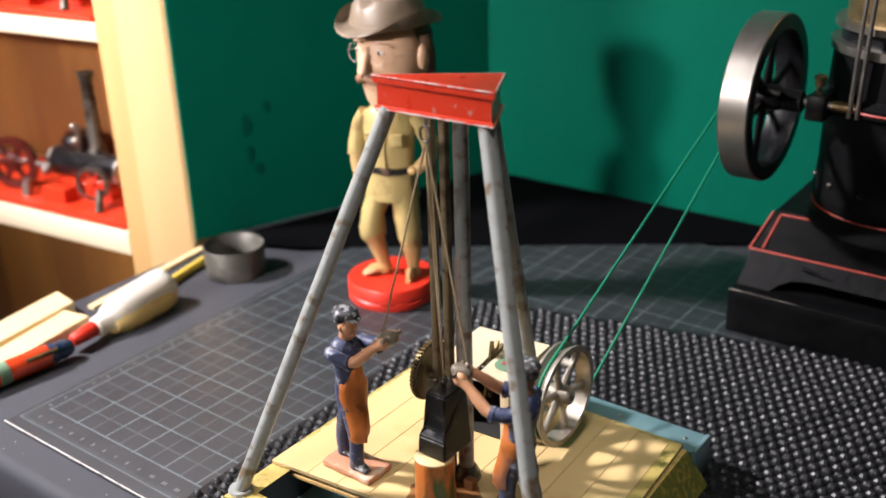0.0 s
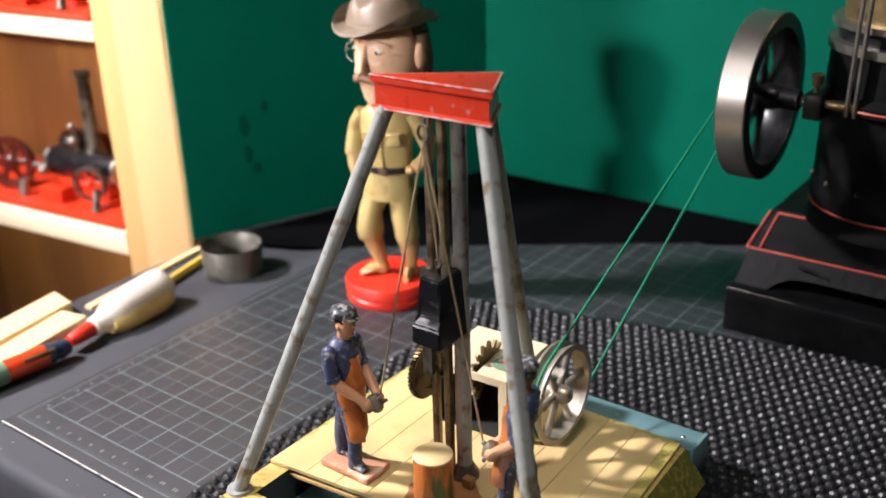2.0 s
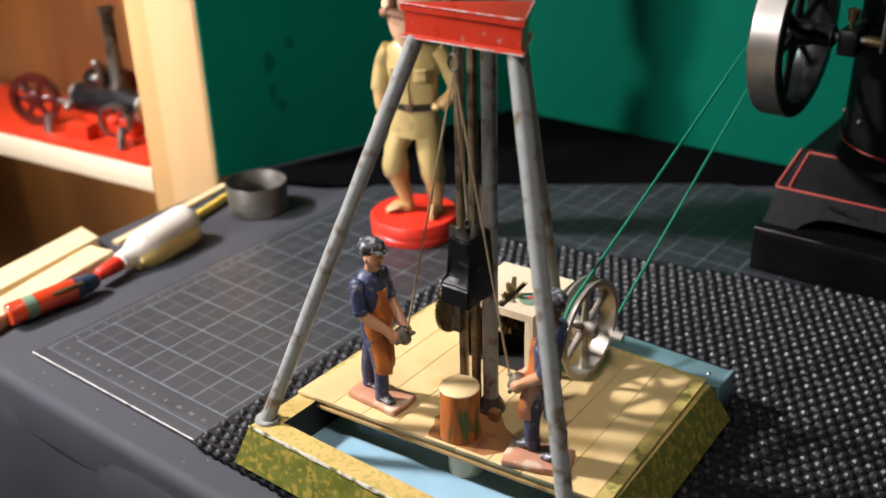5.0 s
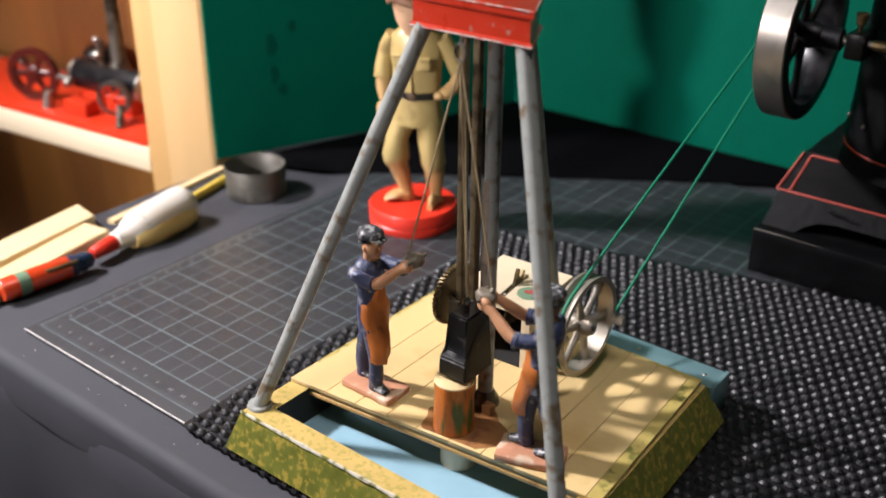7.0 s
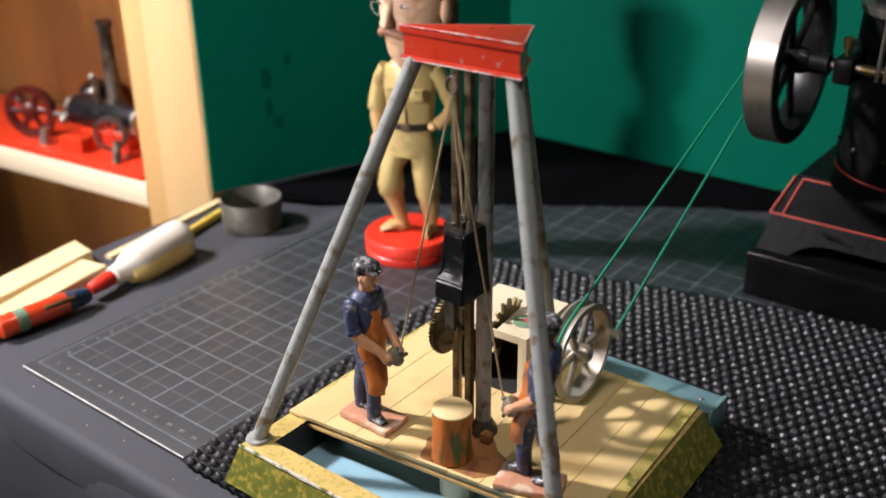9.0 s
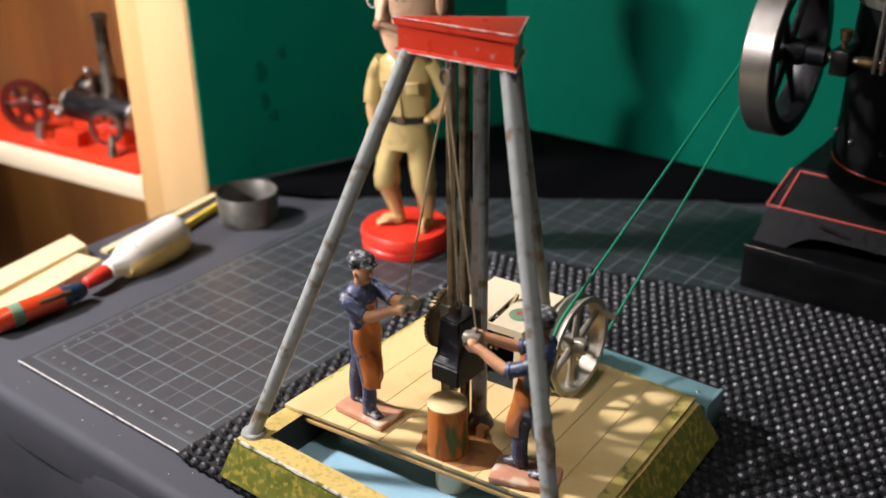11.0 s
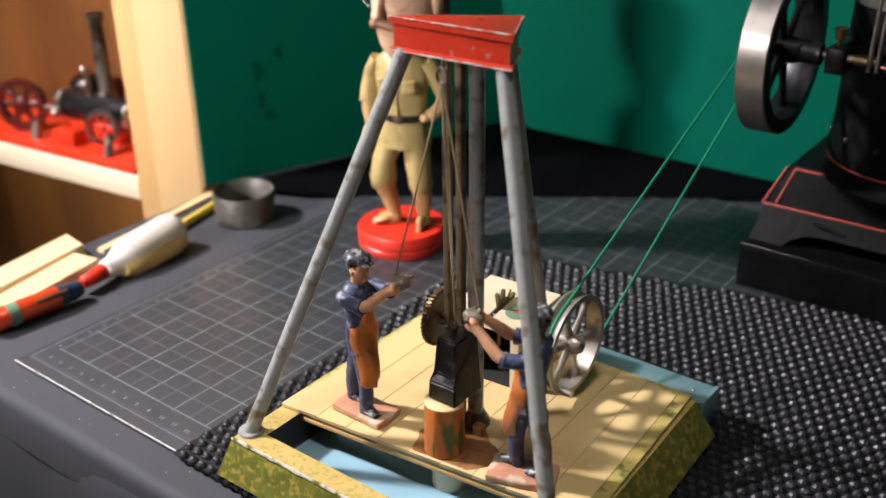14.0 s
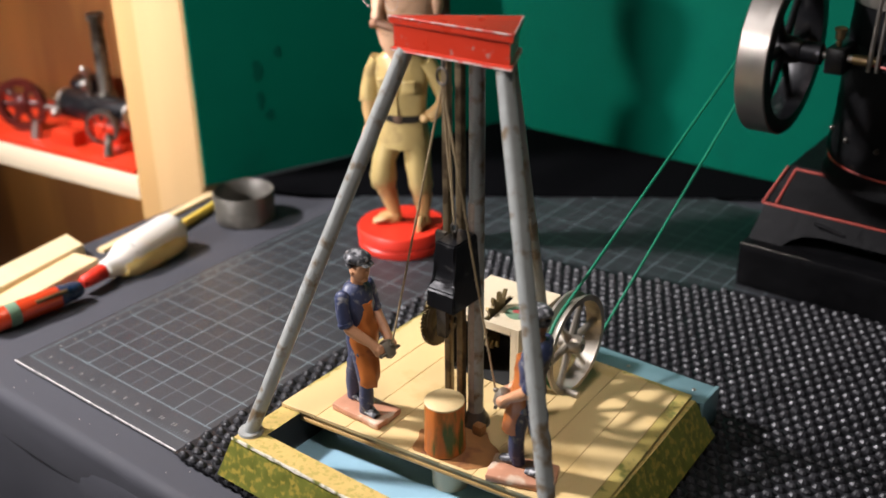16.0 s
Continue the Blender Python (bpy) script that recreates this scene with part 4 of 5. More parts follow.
# ---- bobble-headed statuette ----
def statuette():
    bm = bm_new()
    # 0 khaki, 1 hat, 2 skin, 3 hair, 4 belt, 5 red
    lathe(bm, [(0.0300, 0.0), (0.0308, 0.0012), (0.0308, 0.0050), (0.0300, 0.0058), (0.0300, 0.0070), (0.0312, 0.0078), (0.0312, 0.0142), (0.0302, 0.0155)], 48, mi=5)
    # stride: one knee bent and turned out, puffed breeches over wrapped shins
    for hip, knee, calf, ankle, toe in (
            ((-0.0085, 0.000, 0.0780), (-0.0120, -0.0060, 0.0520), (-0.0105, -0.0030, 0.0385), (-0.0065, 0.0010, 0.0225), (-0.0190, -0.0075, 0.0174)),
            ((0.0085, 0.000, 0.0780), (0.0138, -0.0030, 0.0520), (0.0145, -0.0015, 0.0385), (0.0148, 0.0010, 0.0225), (0.0152, -0.0140, 0.0174))):
        hip, knee, calf, ankle, toe = (Vector(q) for q in (hip, knee, calf, ankle, toe))
        mid = hip.lerp(knee, 0.6) + Vector((math.copysign(0.0012, hip.x), 0, 0))
        tube(bm, [hip, mid, knee, knee.lerp(calf, 0.45), knee.lerp(calf, 0.80)], [(0.0092, 0.0090), (0.0090, 0.0088), (0.0090, 0.0088), (0.0084, 0.0082), (0.0058, 0.0058)], 16, 0)
        tube(bm, [knee, calf, ankle, ankle - Vector((0, 0, 0.006))], [(0.0064, 0.0062), (0.0060, 0.0062), (0.0044, 0.0046), (0.0046, 0.0050)], 14, 9)
        ball(bm, ankle - Vector((0, 0, 0.003)), (0.0052, 0.0056, 0.0050), 9, 12, 8)
        tube(bm, [ankle - Vector((0, 0, 0.0028)), ankle.lerp(toe, 0.55), toe], [(0.0050, 0.0034), (0.0054, 0.0036), (0.0036, 0.0018)], 12, 9)
    tube(bm, [(0, 0, 0.0735), (0, 0, 0.0775), (0, 0, 0.0925), (0, 0, 0.0965), (0, 0, 0.110), (0, 0, 0.124), (0, 0, 0.1335), (0, 0, 0.1380), (0, 0, 0.1420)],
         [(0.0118, 0.0176), (0.0124, 0.0180), (0.0106, 0.0158), (0.0106, 0.0158), (0.0116, 0.0172), (0.0120, 0.0186), (0.0104, 0.0172), (0.0080, 0.0120), (0.0060, 0.0070)], 24, 0)
    tube(bm, [(0, 0, 0.0925), (0, 0, 0.0968)], [(0.0112, 0.0164), (0.0112, 0.0164)], 24, 4)
    box(bm, -0.0030, 0.0030, -0.0122, -0.0108, 0.0922, 0.0972, 0.0005, 3)
    for s in (-1, 1):
        box(bm, s * 0.0085 - 0.0042, s * 0.0085 + 0.0042, -0.0132, -0.0105, 0.1135, 0.1215, 0.0009, 0)
        box(bm, s * 0.0085 - 0.0045, s * 0.0085 + 0.0045, -0.0137, -0.0110, 0.1205, 0.1225, 0.0006, 0)
    tube(bm, [(0, -0.0118, 0.098), (0, -0.0134, 0.118), (0, -0.0118, 0.134)], 0.0011, 8, 0)
    # hanging arm, and arm bent to the hip
    tube(bm, [(-0.0160, 0, 0.1330), (-0.0206, 0.001, 0.1240), (-0.0228, 0.001, 0.1120), (-0.0234, 0.000, 0.1040)], [0.0054, 0.0060, 0.0060, 0.0062], 14, 0)
    tube(bm, [(-0.0233, 0.001, 0.1060), (-0.0232, -0.001, 0.0970), (-0.0220, -0.003, 0.0880)], [0.0050, 0.0047, 0.0038], 14, 10)
    ball(bm, (-0.0228, -0.005, 0.0820), (0.0040, 0.0044, 0.0062), 10, 12, 8)
    tube(bm, [(0.0165, 0, 0.1330), (0.0225, 0.002, 0.1230), (0.0272, 0.004, 0.1110)], [0.0054, 0.0060, 0.0062], 14, 0)
    tube(bm, [(0.0270, 0.004, 0.1120), (0.0275, 0.003, 0.1050), (0.0258, -0.002, 0.1010), (0.0195, -0.007, 0.0965)], [0.0050, 0.0050, 0.0046, 0.0040], 14, 10)
    ball(bm, (0.0168, -0.007, 0.0955), (0.0036, 0.0034, 0.0032), 10, 12, 8)
    # head
    tube(bm, [(0, 0, 0.137), (0, 0, 0.150)], 0.0075, 14, 2)
    ball(bm, (0, -0.001, 0.1690), (0.0235, 0.0250, 0.0270), 2, 28, 18)
    tube(bm, [(0, -0.004, 0.1400), (0, -0.007, 0.1445), (0, -0.006, 0.1540), (0, -0.003, 0.1640)], [(0.0075, 0.0090), (0.0150, 0.0150), (0.0205, 0.0195), (0.0225, 0.0215)], 20, 2, ref=(1, 0, 0))
    tube(bm, [(0, -0.0240, 0.1760), (0, -0.0285, 0.1680), (0, -0.0300, 0.1640), (0, -0.0250, 0.1620)], [0.0022, 0.0034, 0.0040, 0.0030], 12, 2, ref=(1, 0, 0))
    for s in (-1, 1):
        ball(bm, (s * 0.0238, 0.002, 0.1690), (0.0034, 0.0050, 0.0078), 2, 12, 8)
        ball(bm, (s * 0.0098, -0.0228, 0.1735), (0.0036, 0.0014, 0.0012), 6, 10, 8)
        ball(bm, (s * 0.0098, -0.0246, 0.1735), (0.0011, 0.0006, 0.0011), 4, 8, 6)
        tube(bm, [(s * 0.0035, -0.0262, 0.1785), (s * 0.0100, -0.0250, 0.1800), (s * 0.0165, -0.0205, 0.1775)], [0.0007, 0.0010, 0.0006], 8, 2)
        cent = [Vector((s * 0.0102 + 0.0062 * math.cos(t), -0.0275 + 0.0012 * abs(math.cos(t)), 0.1725 + 0.0055 * math.sin(t))) for t in (2 * math.pi * k / 16 for k in range(17))]
        tube(bm, cent, 0.00014, 6, 7)
        tube(bm, [(s * 0.0165, -0.0260, 0.1730), (s * 0.0235, -0.004, 0.1720)], 0.00012, 6, 7)
        tube(bm, [(0, -0.0290, 0.1590), (s * 0.0070, -0.0268, 0.1572), (s * 0.0130, -0.0220, 0.1535)], [0.0024, 0.0027, 0.0012], 10, 8)
        tube(bm, [(s * 0.0215, 0.006, 0.1820), (s * 0.0225, 0.008, 0.1700), (s * 0.0190, 0.014, 0.1580)], [0.0050, 0.0055, 0.0040], 12, 3)
    ball(bm, (0, 0.006, 0.1760), (0.0230, 0.0215, 0.0210), 3, 20, 12)
    tube(bm, [(0, -0.0215, 0.1520), (0, -0.0225, 0.1500)], [(0.0050, 0.0016), (0.0040, 0.0012)], 10, 8, ref=(1, 0, 0))
    # hat: creased crown and a curled brim
    n = 40
    rows = []
    for r, z, curl in ((0.0140, 0.2035, 0), (0.0200, 0.2022, 0), (0.0230, 0.1975, 0), (0.0244, 0.1920, 0), (0.0252, 0.1875, 0), (0.0305, 0.1862, 0.35), (0.0356, 0.1862, 1.0), (0.0360, 0.1850, 1.0), (0.0305, 0.1848, 0.35), (0.0240, 0.1855, 0)):
        line = []
        for k in range(n):
            t = 2 * math.pi * k / n
            side = abs(math.cos(t))
            x = r * math.cos(t) * (1 - 0.16 * curl * side)
            y = r * 1.06 * math.sin(t)
            dz = curl * (0.0105 * side ** 2 - 0.0018 * max(0, -math.sin(t)) ** 2 - 0.0040 * max(0, math.sin(t)) ** 2)
            if z > 0.199:
                dz -= 0.0040 * max(0, 1 - abs(math.cos(t)) * 2.2)
            line.append(bm.verts.new((x, y, z + dz)))
        rows.append(line)
    for r0, r1 in zip(rows, rows[1:]):
        for k in range(n):
            bm.faces.new((r0[k], r0[(k + 1) % n], r1[(k + 1) % n], r1[k])).material_index = 1
    bm.faces.new(rows[0]).material_index = 1
    bm.faces.new(rows[-1]).material_index = 1
    tube(bm, [(0, 0, 0.1868), (0, 0, 0.1905)], [(0.0268, 0.0262), (0.0264, 0.0258)], 28, 1)
    head_turn = Matrix.Rotation(radians(-27), 3, "Z")
    for v in bm.verts:
        if v.co.z > 0.1400:
            v.co.z = 0.1460 + (v.co.z - 0.1445) * 1.075 + (0.0006 if v.co.z > 0.1800 and len(v.link_faces) and v.link_faces[0].material_index == 1 else 0)
            v.co.x, v.co.y = v.co.x * 0.98, v.co.y * 0.97
            v.co = head_turn @ v.co + Vector((0.0050, 0.0035, 0)) - (Vector((0.0028, 0.0004, 0)) if v.link_faces and v.link_faces[0].material_index == 1 else Vector())
        elif v.co.z > 0.0185:
            v.co += Vector(noise.noise_vector(v.co / 0.011)) * (0.0022 if v.co.z < 0.085 else 0.0016)
        if v.co.z > 0.0160:
            v.co.x += 0.0030 if v.co.z > 0.070 else 0.0012
            v.co.y += 0.0010
    return bm


EYE_WHITE = material("eye_white_paint", (0.66, 0.60, 0.52), 0.35, vary=0.05, bump=0)
PUTTEE = material("tan_gaiter_paint", (0.42, 0.26, 0.10), 0.45, vary=0.15, scale=120, bump=0.2, bump_scale=400, worn=(0.30, 0.20, 0.10), worn_scale=80, worn_amount=0.42)
WIRE = material("silvery_wire", (0.55, 0.50, 0.45), 0.35, 0.2, vary=0.1, bump=0)
TAN_SKIN = material("tan_flesh_resin", (0.48, 0.31, 0.13), 0.45, vary=0.12, scale=90, bump=0.1, bump_scale=300)
LIP = material("brown_moustache_paint", (0.27, 0.14, 0.085), 0.5, vary=0.1, bump=0)
bob = finish("bobblehead", statuette(), [KHAKI, HAT_BROWN, PALE_SKIN, HAIR, BELT_BLACK, RED_PLASTIC, EYE_WHITE, WIRE, LIP, PUTTEE, TAN_SKIN])
bob.matrix_world = pose(0.0685, 0.2315, 0.0, 0, 0, 22)
tagged(bob, "big-headed resin figurine in khaki and brown hat on red base", "figurine")

# ---- steam engine ----
engine = thing("steam_engine", (0, 0, 0), "black vertical steam engine with red lining and a steel flywheel", "steam engine")
EX, EY = 0.3650, 0.3680


def cast_skin(bm):
    """Slightly lumpy faces, as iron comes from the sand."""
    for cuts in (5, 3):
        bmesh.ops.subdivide_edges(bm, edges=[e for e in bm.edges if e.calc_length() > 0.010], cuts=cuts, use_grid_fill=True)
    return roughen(bm, 0.0005, 0.009)


bm = bm_new()
box(bm, 0.2835, 0.4565, 0.3105, 0.4450, 0.0002, 0.0300, 0.0012)
cast_skin(bm)
part("base_block", bm, BLACK_IRON, engine)


def frustum(bm, b0, z0, b1, z1, mi=0):
    lo = [bm.verts.new((x, y, z0)) for x, y in ((b0[0], b0[2]), (b0[1], b0[2]), (b0[1], b0[3]), (b0[0], b0[3]))]
    hi = [bm.verts.new((x, y, z1)) for x, y in ((b1[0], b1[2]), (b1[1], b1[2]), (b1[1], b1[3]), (b1[0], b1[3]))]
    for k in range(4):
        bm.faces.new((lo[k], lo[(k + 1) % 4], hi[(k + 1) % 4], hi[k]))
    bm.faces.new(lo)
    bm.faces.new(hi)
    return bm


B2, T2 = (0.2872, 0.4440, 0.3345, 0.4360), (0.2975, 0.4300, 0.3420, 0.4260)
bm = bm_new()
arch = [(0.2870, 0.0301), (0.3080, 0.0301), (0.3130, 0.0345), (0.3200, 0.0378), (0.3300, 0.0392), (0.3450, 0.0392), (0.3700, 0.0392), (0.3950, 0.0392), (0.4100, 0.0378), (0.4200, 0.0345), (0.4260, 0.0301), (0.4490, 0.0301), (0.4460, 0.0500), (0.2900, 0.0500)]
near = [bm.verts.new((x - 0.0016, 0.3200 + (z - 0.03) * 0.70, z)) for x, z in arch]
far = [bm.verts.new((x, 0.4280 - (z - 0.03) * 0.2, z)) for x, z in arch]
n = len(arch)
for k in range(n):
    bm.faces.new((near[k], near[(k + 1) % n], far[(k + 1) % n], far[k]))
bm.faces.new(near)
bm.faces.new(far)
part("lower_plinth", bm, BLACK_IRON, engine)
bm = bm_new()
frustum(bm, B2, 0.0500, T2, 0.0760)
bmesh.ops.bevel(bm, geom=bm.edges[:], offset=0.0012, segments=2, affect="EDGES")
cast_skin(bm)
part("upper_plinth", bm, BLACK_IRON, engine)
bm = bm_new()
for a, b in (((0.2868, 0.3340, 0.0503), (0.4440, 0.3340, 0.0503)), ((0.3024, 0.3413, 0.0745), (0.4290, 0.3413, 0.0745)), ((0.2950, 0.3343, 0.0515), (0.3024, 0.3413, 0.0745)),
             ((0.2868, 0.3340, 0.0503), (0.2868, 0.4360, 0.0503)), ((0.2868, 0.3342, 0.0508), (0.2972, 0.3416, 0.0755))):
    tube(bm, [a, b], 0.0008, 6)
part("red_lining", bm, RED_LINE, engine, "thin red painted lines")
# Thin tube on the worn front edge, standing in for its highlight.
bm = bm_new()
tube(bm, [(0.2842, 0.3109, 0.0298), (0.3020, 0.3108, 0.0299), (0.3280, 0.3109, 0.0298)], [0.0004, 0.0003, 0.00015], 6)
part("worn_edge", bm, DARK_STEEL, engine, "worn metal edge line with its highlight built in")
bm = bm_new()
tube(bm, [(0.3230 + 0.0045 * k, 0.3280 + 0.0004 * k, 0.0470 - 0.0009 * k - 0.00006 * k * k) for k in range(9)], [0.0012] * 9, 8)
part("bell_moulding", bm, BLACK_PAINT, engine)
bm = bm_new()
lathe(bm, [(0.0530, 0.0750), (0.0525, 0.0800), (0.0512, 0.0815), (0.0506, 0.0870), (0.0520, 0.0905), (0.0522, 0.0950), (0.0510, 0.1000), (0.0505, 0.1080), (0.0500, 0.1480), (0.0550, 0.1510), (0.0550, 0.1560), (0.0500, 0.1600), (0.0490, 0.1820)], 56, (EX, EY, 0))
part("boiler_jacket", bm, BLACK_IRON, engine)
for r, z in ((0.0508, 0.0872), (0.0552, 0.1535)):
    bm = bm_new()
    cent = [Vector((EX + r * math.cos(t), EY + r * math.sin(t), z)) for t in (2 * math.pi * k / 56 for k in range(57))]
    tube(bm, cent, 0.0008, 6, close=False)
    part("ring_lining", bm, RED_LINE, engine)
for z0, z1, r in ((0.1822, 0.1880, 0.0512), (0.1955, 0.2000, 0.0500)):
    bm = bm_new()
    lathe(bm, [(r - 0.006, z0), (r, z0 + 0.0004), (r, z1 - 0.0004), (r - 0.006, z1)], 56, (EX, EY, 0))
    part("steel_band", bm, STEEL, engine, "bright steel band")
bm = bm_new()
lathe(bm, [(0.0460, 0.1875), (0.0460, 0.1960)], 48, (EX, EY, 0))
part("dark_waist", bm, BLACK_PAINT, engine)
bm = bm_new()
lathe(bm, [(0.0440, 0.1995), (0.0440, 0.2900), (0.0380, 0.2980)], 48, (EX, EY, 0))
part("boiler", bm, BRASS, engine, "dull metal boiler barrel")
for k in range(8):
    t = math.pi * (1.0 + k / 7)
    bm = bm_new()
    ball(bm, (EX + 0.0512 * math.cos(t), EY + 0.0512 * math.sin(t), 0.1040), 0.0017, 0, 10, 7)
    part("rivet", bm, DARK_STEEL, engine)
AXLE_Y, AXLE_Z = ENGINE_WHEEL.y, ENGINE_WHEEL.z
bm = bm_new()
tube(bm, [(0.2740, AXLE_Y, AXLE_Z), (0.3320, AXLE_Y, AXLE_Z)], 0.0023, 14)
part("crank_shaft", bm, STEEL, engine)
bm = bm_new()
lathe(bm, [(0.0050, 0.0), (0.0064, 0.0006), (0.0064, 0.0112), (0.0050, 0.0120)], 24, (0.3030, AXLE_Y, AXLE_Z), "x")
part("shaft_sleeve", bm, BLACK_PAINT, engine)
bm = bm_new()
tube(bm, [(0.3320, AXLE_Y, AXLE_Z), (0.4200, AXLE_Y, AXLE_Z)], 0.0030, 14)
part("brass_shaft", bm, BRASS, engine)
bm = bm_new()
box(bm, 0.3180, 0.3290, AXLE_Y - 0.007, AXLE_Y + 0.045, AXLE_Z - 0.0090, AXLE_Z + 0.0060, 0.0015)
part("bearing", bm, BLACK_PAINT, engine)
bm = bm_new()
lathe(bm, [(0.0014, 0.0), (0.0014, 0.004), (0.0028, 0.005), (0.0028, 0.009), (0.0036, 0.0095), (0.0036, 0.011), (0.0015, 0.012)], 16, (0.3230, AXLE_Y, AXLE_Z + 0.0055))
part("oil_cup", bm, BRASS, engine, "small brass oil cup")
for x in (0.3420, 0.3465):
    bm = bm_new()
    tube(bm, [(x, 0.3150, 0.150), (x + 0.001, 0.3155, 0.200), (x + 0.003, 0.3160, 0.262)], 0.0013, 10)
    part("valve_rod", bm, STEEL, engine)
bm = bm_new()
lathe(bm, [(0.0145, -0.0030), (0.0110, 0.0), (0.0145, 0.0030), (0.0090, 0.0032), (0.0090, -0.0032)], 40, (0.2790, AXLE_Y, AXLE_Z + 0.0030), "x", closed=True)
tube(bm, [(0.276, AXLE_Y, AXLE_Z + 0.003), (0.282, AXLE_Y, AXLE_Z + 0.003)], 0.0095, 24)
part("cord_pulley", bm, BLACK_PAINT, engine)


R1, HW = 0.0495, 0.0088
bm = bm_new()
lathe(bm, [(0.0405, -HW), (R1 - 0.0008, -HW), (R1, -HW + 0.0008), (R1, HW - 0.0008), (R1 - 0.0008, HW), (0.0405, HW), (0.0395, 0.004), (0.0395, -0.004)], 80, axis="x", closed=True)
for f in bm.faces:
    c = f.calc_center_median()
    f.material_index = 1 if math.hypot(c.y, c.z) > R1 - 0.0006 else 0
wheel = part("flywheel", bm, [BLACK_PAINT, STEEL], engine, "black flywheel with a bright steel rim")
bm = bm_new()
lathe(bm, [(0.0060, -0.010), (0.0075, -0.008), (0.0085, 0.0), (0.0075, 0.008), (0.0060, 0.0115)], 24, axis="x")
part("hub", bm, BLACK_PAINT, wheel)
for k in range(6):
    t = 2 * math.pi * k / 6 + 0.3
    d = Vector((0, math.cos(t), math.sin(t)))
    bm = bm_new()
    tube(bm, [d * 0.005, d * 0.022, d * 0.0400], [(0.0042, 0.0026), (0.0032, 0.0020), (0.0040, 0.0024)], 10, ref=tuple(Vector((1, 0, 0)).cross(d)))
    part("spoke", bm, BLACK_PAINT, wheel)
wheel.matrix_basis = Matrix.Translation(ENGINE_WHEEL)

# ---- small things on the table ----
cup = thing("tin_cup", (-0.0590, 0.1990, -0.003), "low round dull grey tin dish", "dish")
bm = bm_new()
lathe(bm, [(0.0214, 0.0), (0.0222, 0.0008), (0.0229, 0.0226), (0.0224, 0.0233), (0.0218, 0.0226), (0.0211, 0.0018), (0.0002, 0.0015)], 48)
part("dish", bm, CUP_GREY, cup)

bottle = thing("oil_bottle", (0, 0, 0), "cloudy plastic bottle of yellow oil with red cap, lying down", "bottle")
BA, BB = Vector((-0.0530, 0.0570, 0.0060)), Vector((-0.0632, 0.1400, 0.0095))
bd = (BB - BA).normalized()
bm = bm_new()
prof = [(0.012, 0.0030), (0.014, 0.0065), (0.022, 0.0075), (0.026, 0.0098), (0.034, 0.0128), (0.045, 0.0136), (0.072, 0.0144), (0.078, 0.0138), (0.0820, 0.0100), (0.083, 0.004)]
tube(bm, [BA + bd * s for s, r in prof], [r for s, r in prof], 24)
part("body", bm, GLASS_PLASTIC, bottle)
bm = bm_new()
tube(bm, [BA + bd * s + Vector((0.0037, -0.0010, -0.0026)) for s in (0.026, 0.034, 0.045, 0.070, 0.078, 0.0815)], [(0.0068, 0.0068), (0.0102, 0.0102), (0.0113, 0.0113), (0.0120, 0.0118), (0.0108, 0.0108), (0.0070, 0.0070)], 24)
part("oil", bm, OIL, bottle)
bm = bm_new()
tube(bm, [BA + bd * s for s in (-0.006, -0.005, 0.006, 0.0125)], [0.0032, 0.0042, 0.0052, 0.0054], 18)
part("cap", bm, RED_PLASTIC, bottle, "red pointed cap")

tool = thing("screwdriver_set", (0, 0, 0), "clear red plastic tool tube with dark blue grip, lying down", "tool")
TA, TB = Vector((-0.0535, -0.0125, 0.0055)), Vector((-0.0480, 0.0480, 0.0055))
td = (TB - TA).normalized()
bm = bm_new()
tube(bm, [TA + td * s for s in (0.0, 0.001, 0.044, 0.045)], [0.0066, 0.0073, 0.0073, 0.0058], 20)
part("tube", bm, RED_CLEAR, tool)
bm = bm_new()
tube(bm, [TA + td * s for s in (0.0445, 0.047, 0.050, 0.054, 0.058, 0.0605)], [0.0066, 0.0070, 0.0060, 0.0064, 0.0054, 0.0042], 16)
part("grip", bm, BLUE_GRIP, tool)
bm = bm_new()
tube(bm, [TA + td * s + Vector((0.0052, 0.0010, 0.0045)) for s in (0.026, 0.047)], [0.0014, 0.0014], 8)
part("clip", bm, BRASS, tool, "brass pocket clip")
bm = bm_new()
tube(bm, [TA + td * s for s in (0.010, 0.017)], [0.0075, 0.0075], 20)
part("green_band", bm, DECAL_GREEN, tool)

for corners in (((-0.1075, -0.0250), (-0.0805, -0.0340), (-0.1017, 0.0870), (-0.1270, 0.0905)), ((-0.0690, -0.0460), (-0.0470, -0.0560), (-0.0740, 0.0797), (-0.0960, 0.0752))):
    stick = thing("wood_stick", (0, 0, -0.003), "pale squared wood offcut lying on the table", "wood stick", "wood offcuts")
    bm = bm_new()
    prism(bm, corners, 0.0, 0.0092)
    bmesh.ops.bevel(bm, geom=bm.edges[:], offset=0.0006, segments=2, affect="EDGES")
    part("block", bm, PINE_STICK, stick)

pencil = thing("pencil", (0, 0, 0), "yellow wooden pencil lying at the table edge", "pencil")
bm = bm_new()
tube(bm, [(-0.0760, 0.1330, 0.0005), (-0.0950, 0.2120, 0.0005)], 0.0033, 6)
part("shaft", bm, YELLOW, pencil)
strip = thing("wood_strip", (0, 0, 0), "thin pale wood strip along the table edge", "strip")
bm = bm_new()
prism(bm, [(-0.1010, 0.0960), (-0.0950, 0.0970), (-0.1110, 0.2140), (-0.1165, 0.2130)], -0.0029, -0.0005)
part("strip_body", bm, PINE_STICK, strip)

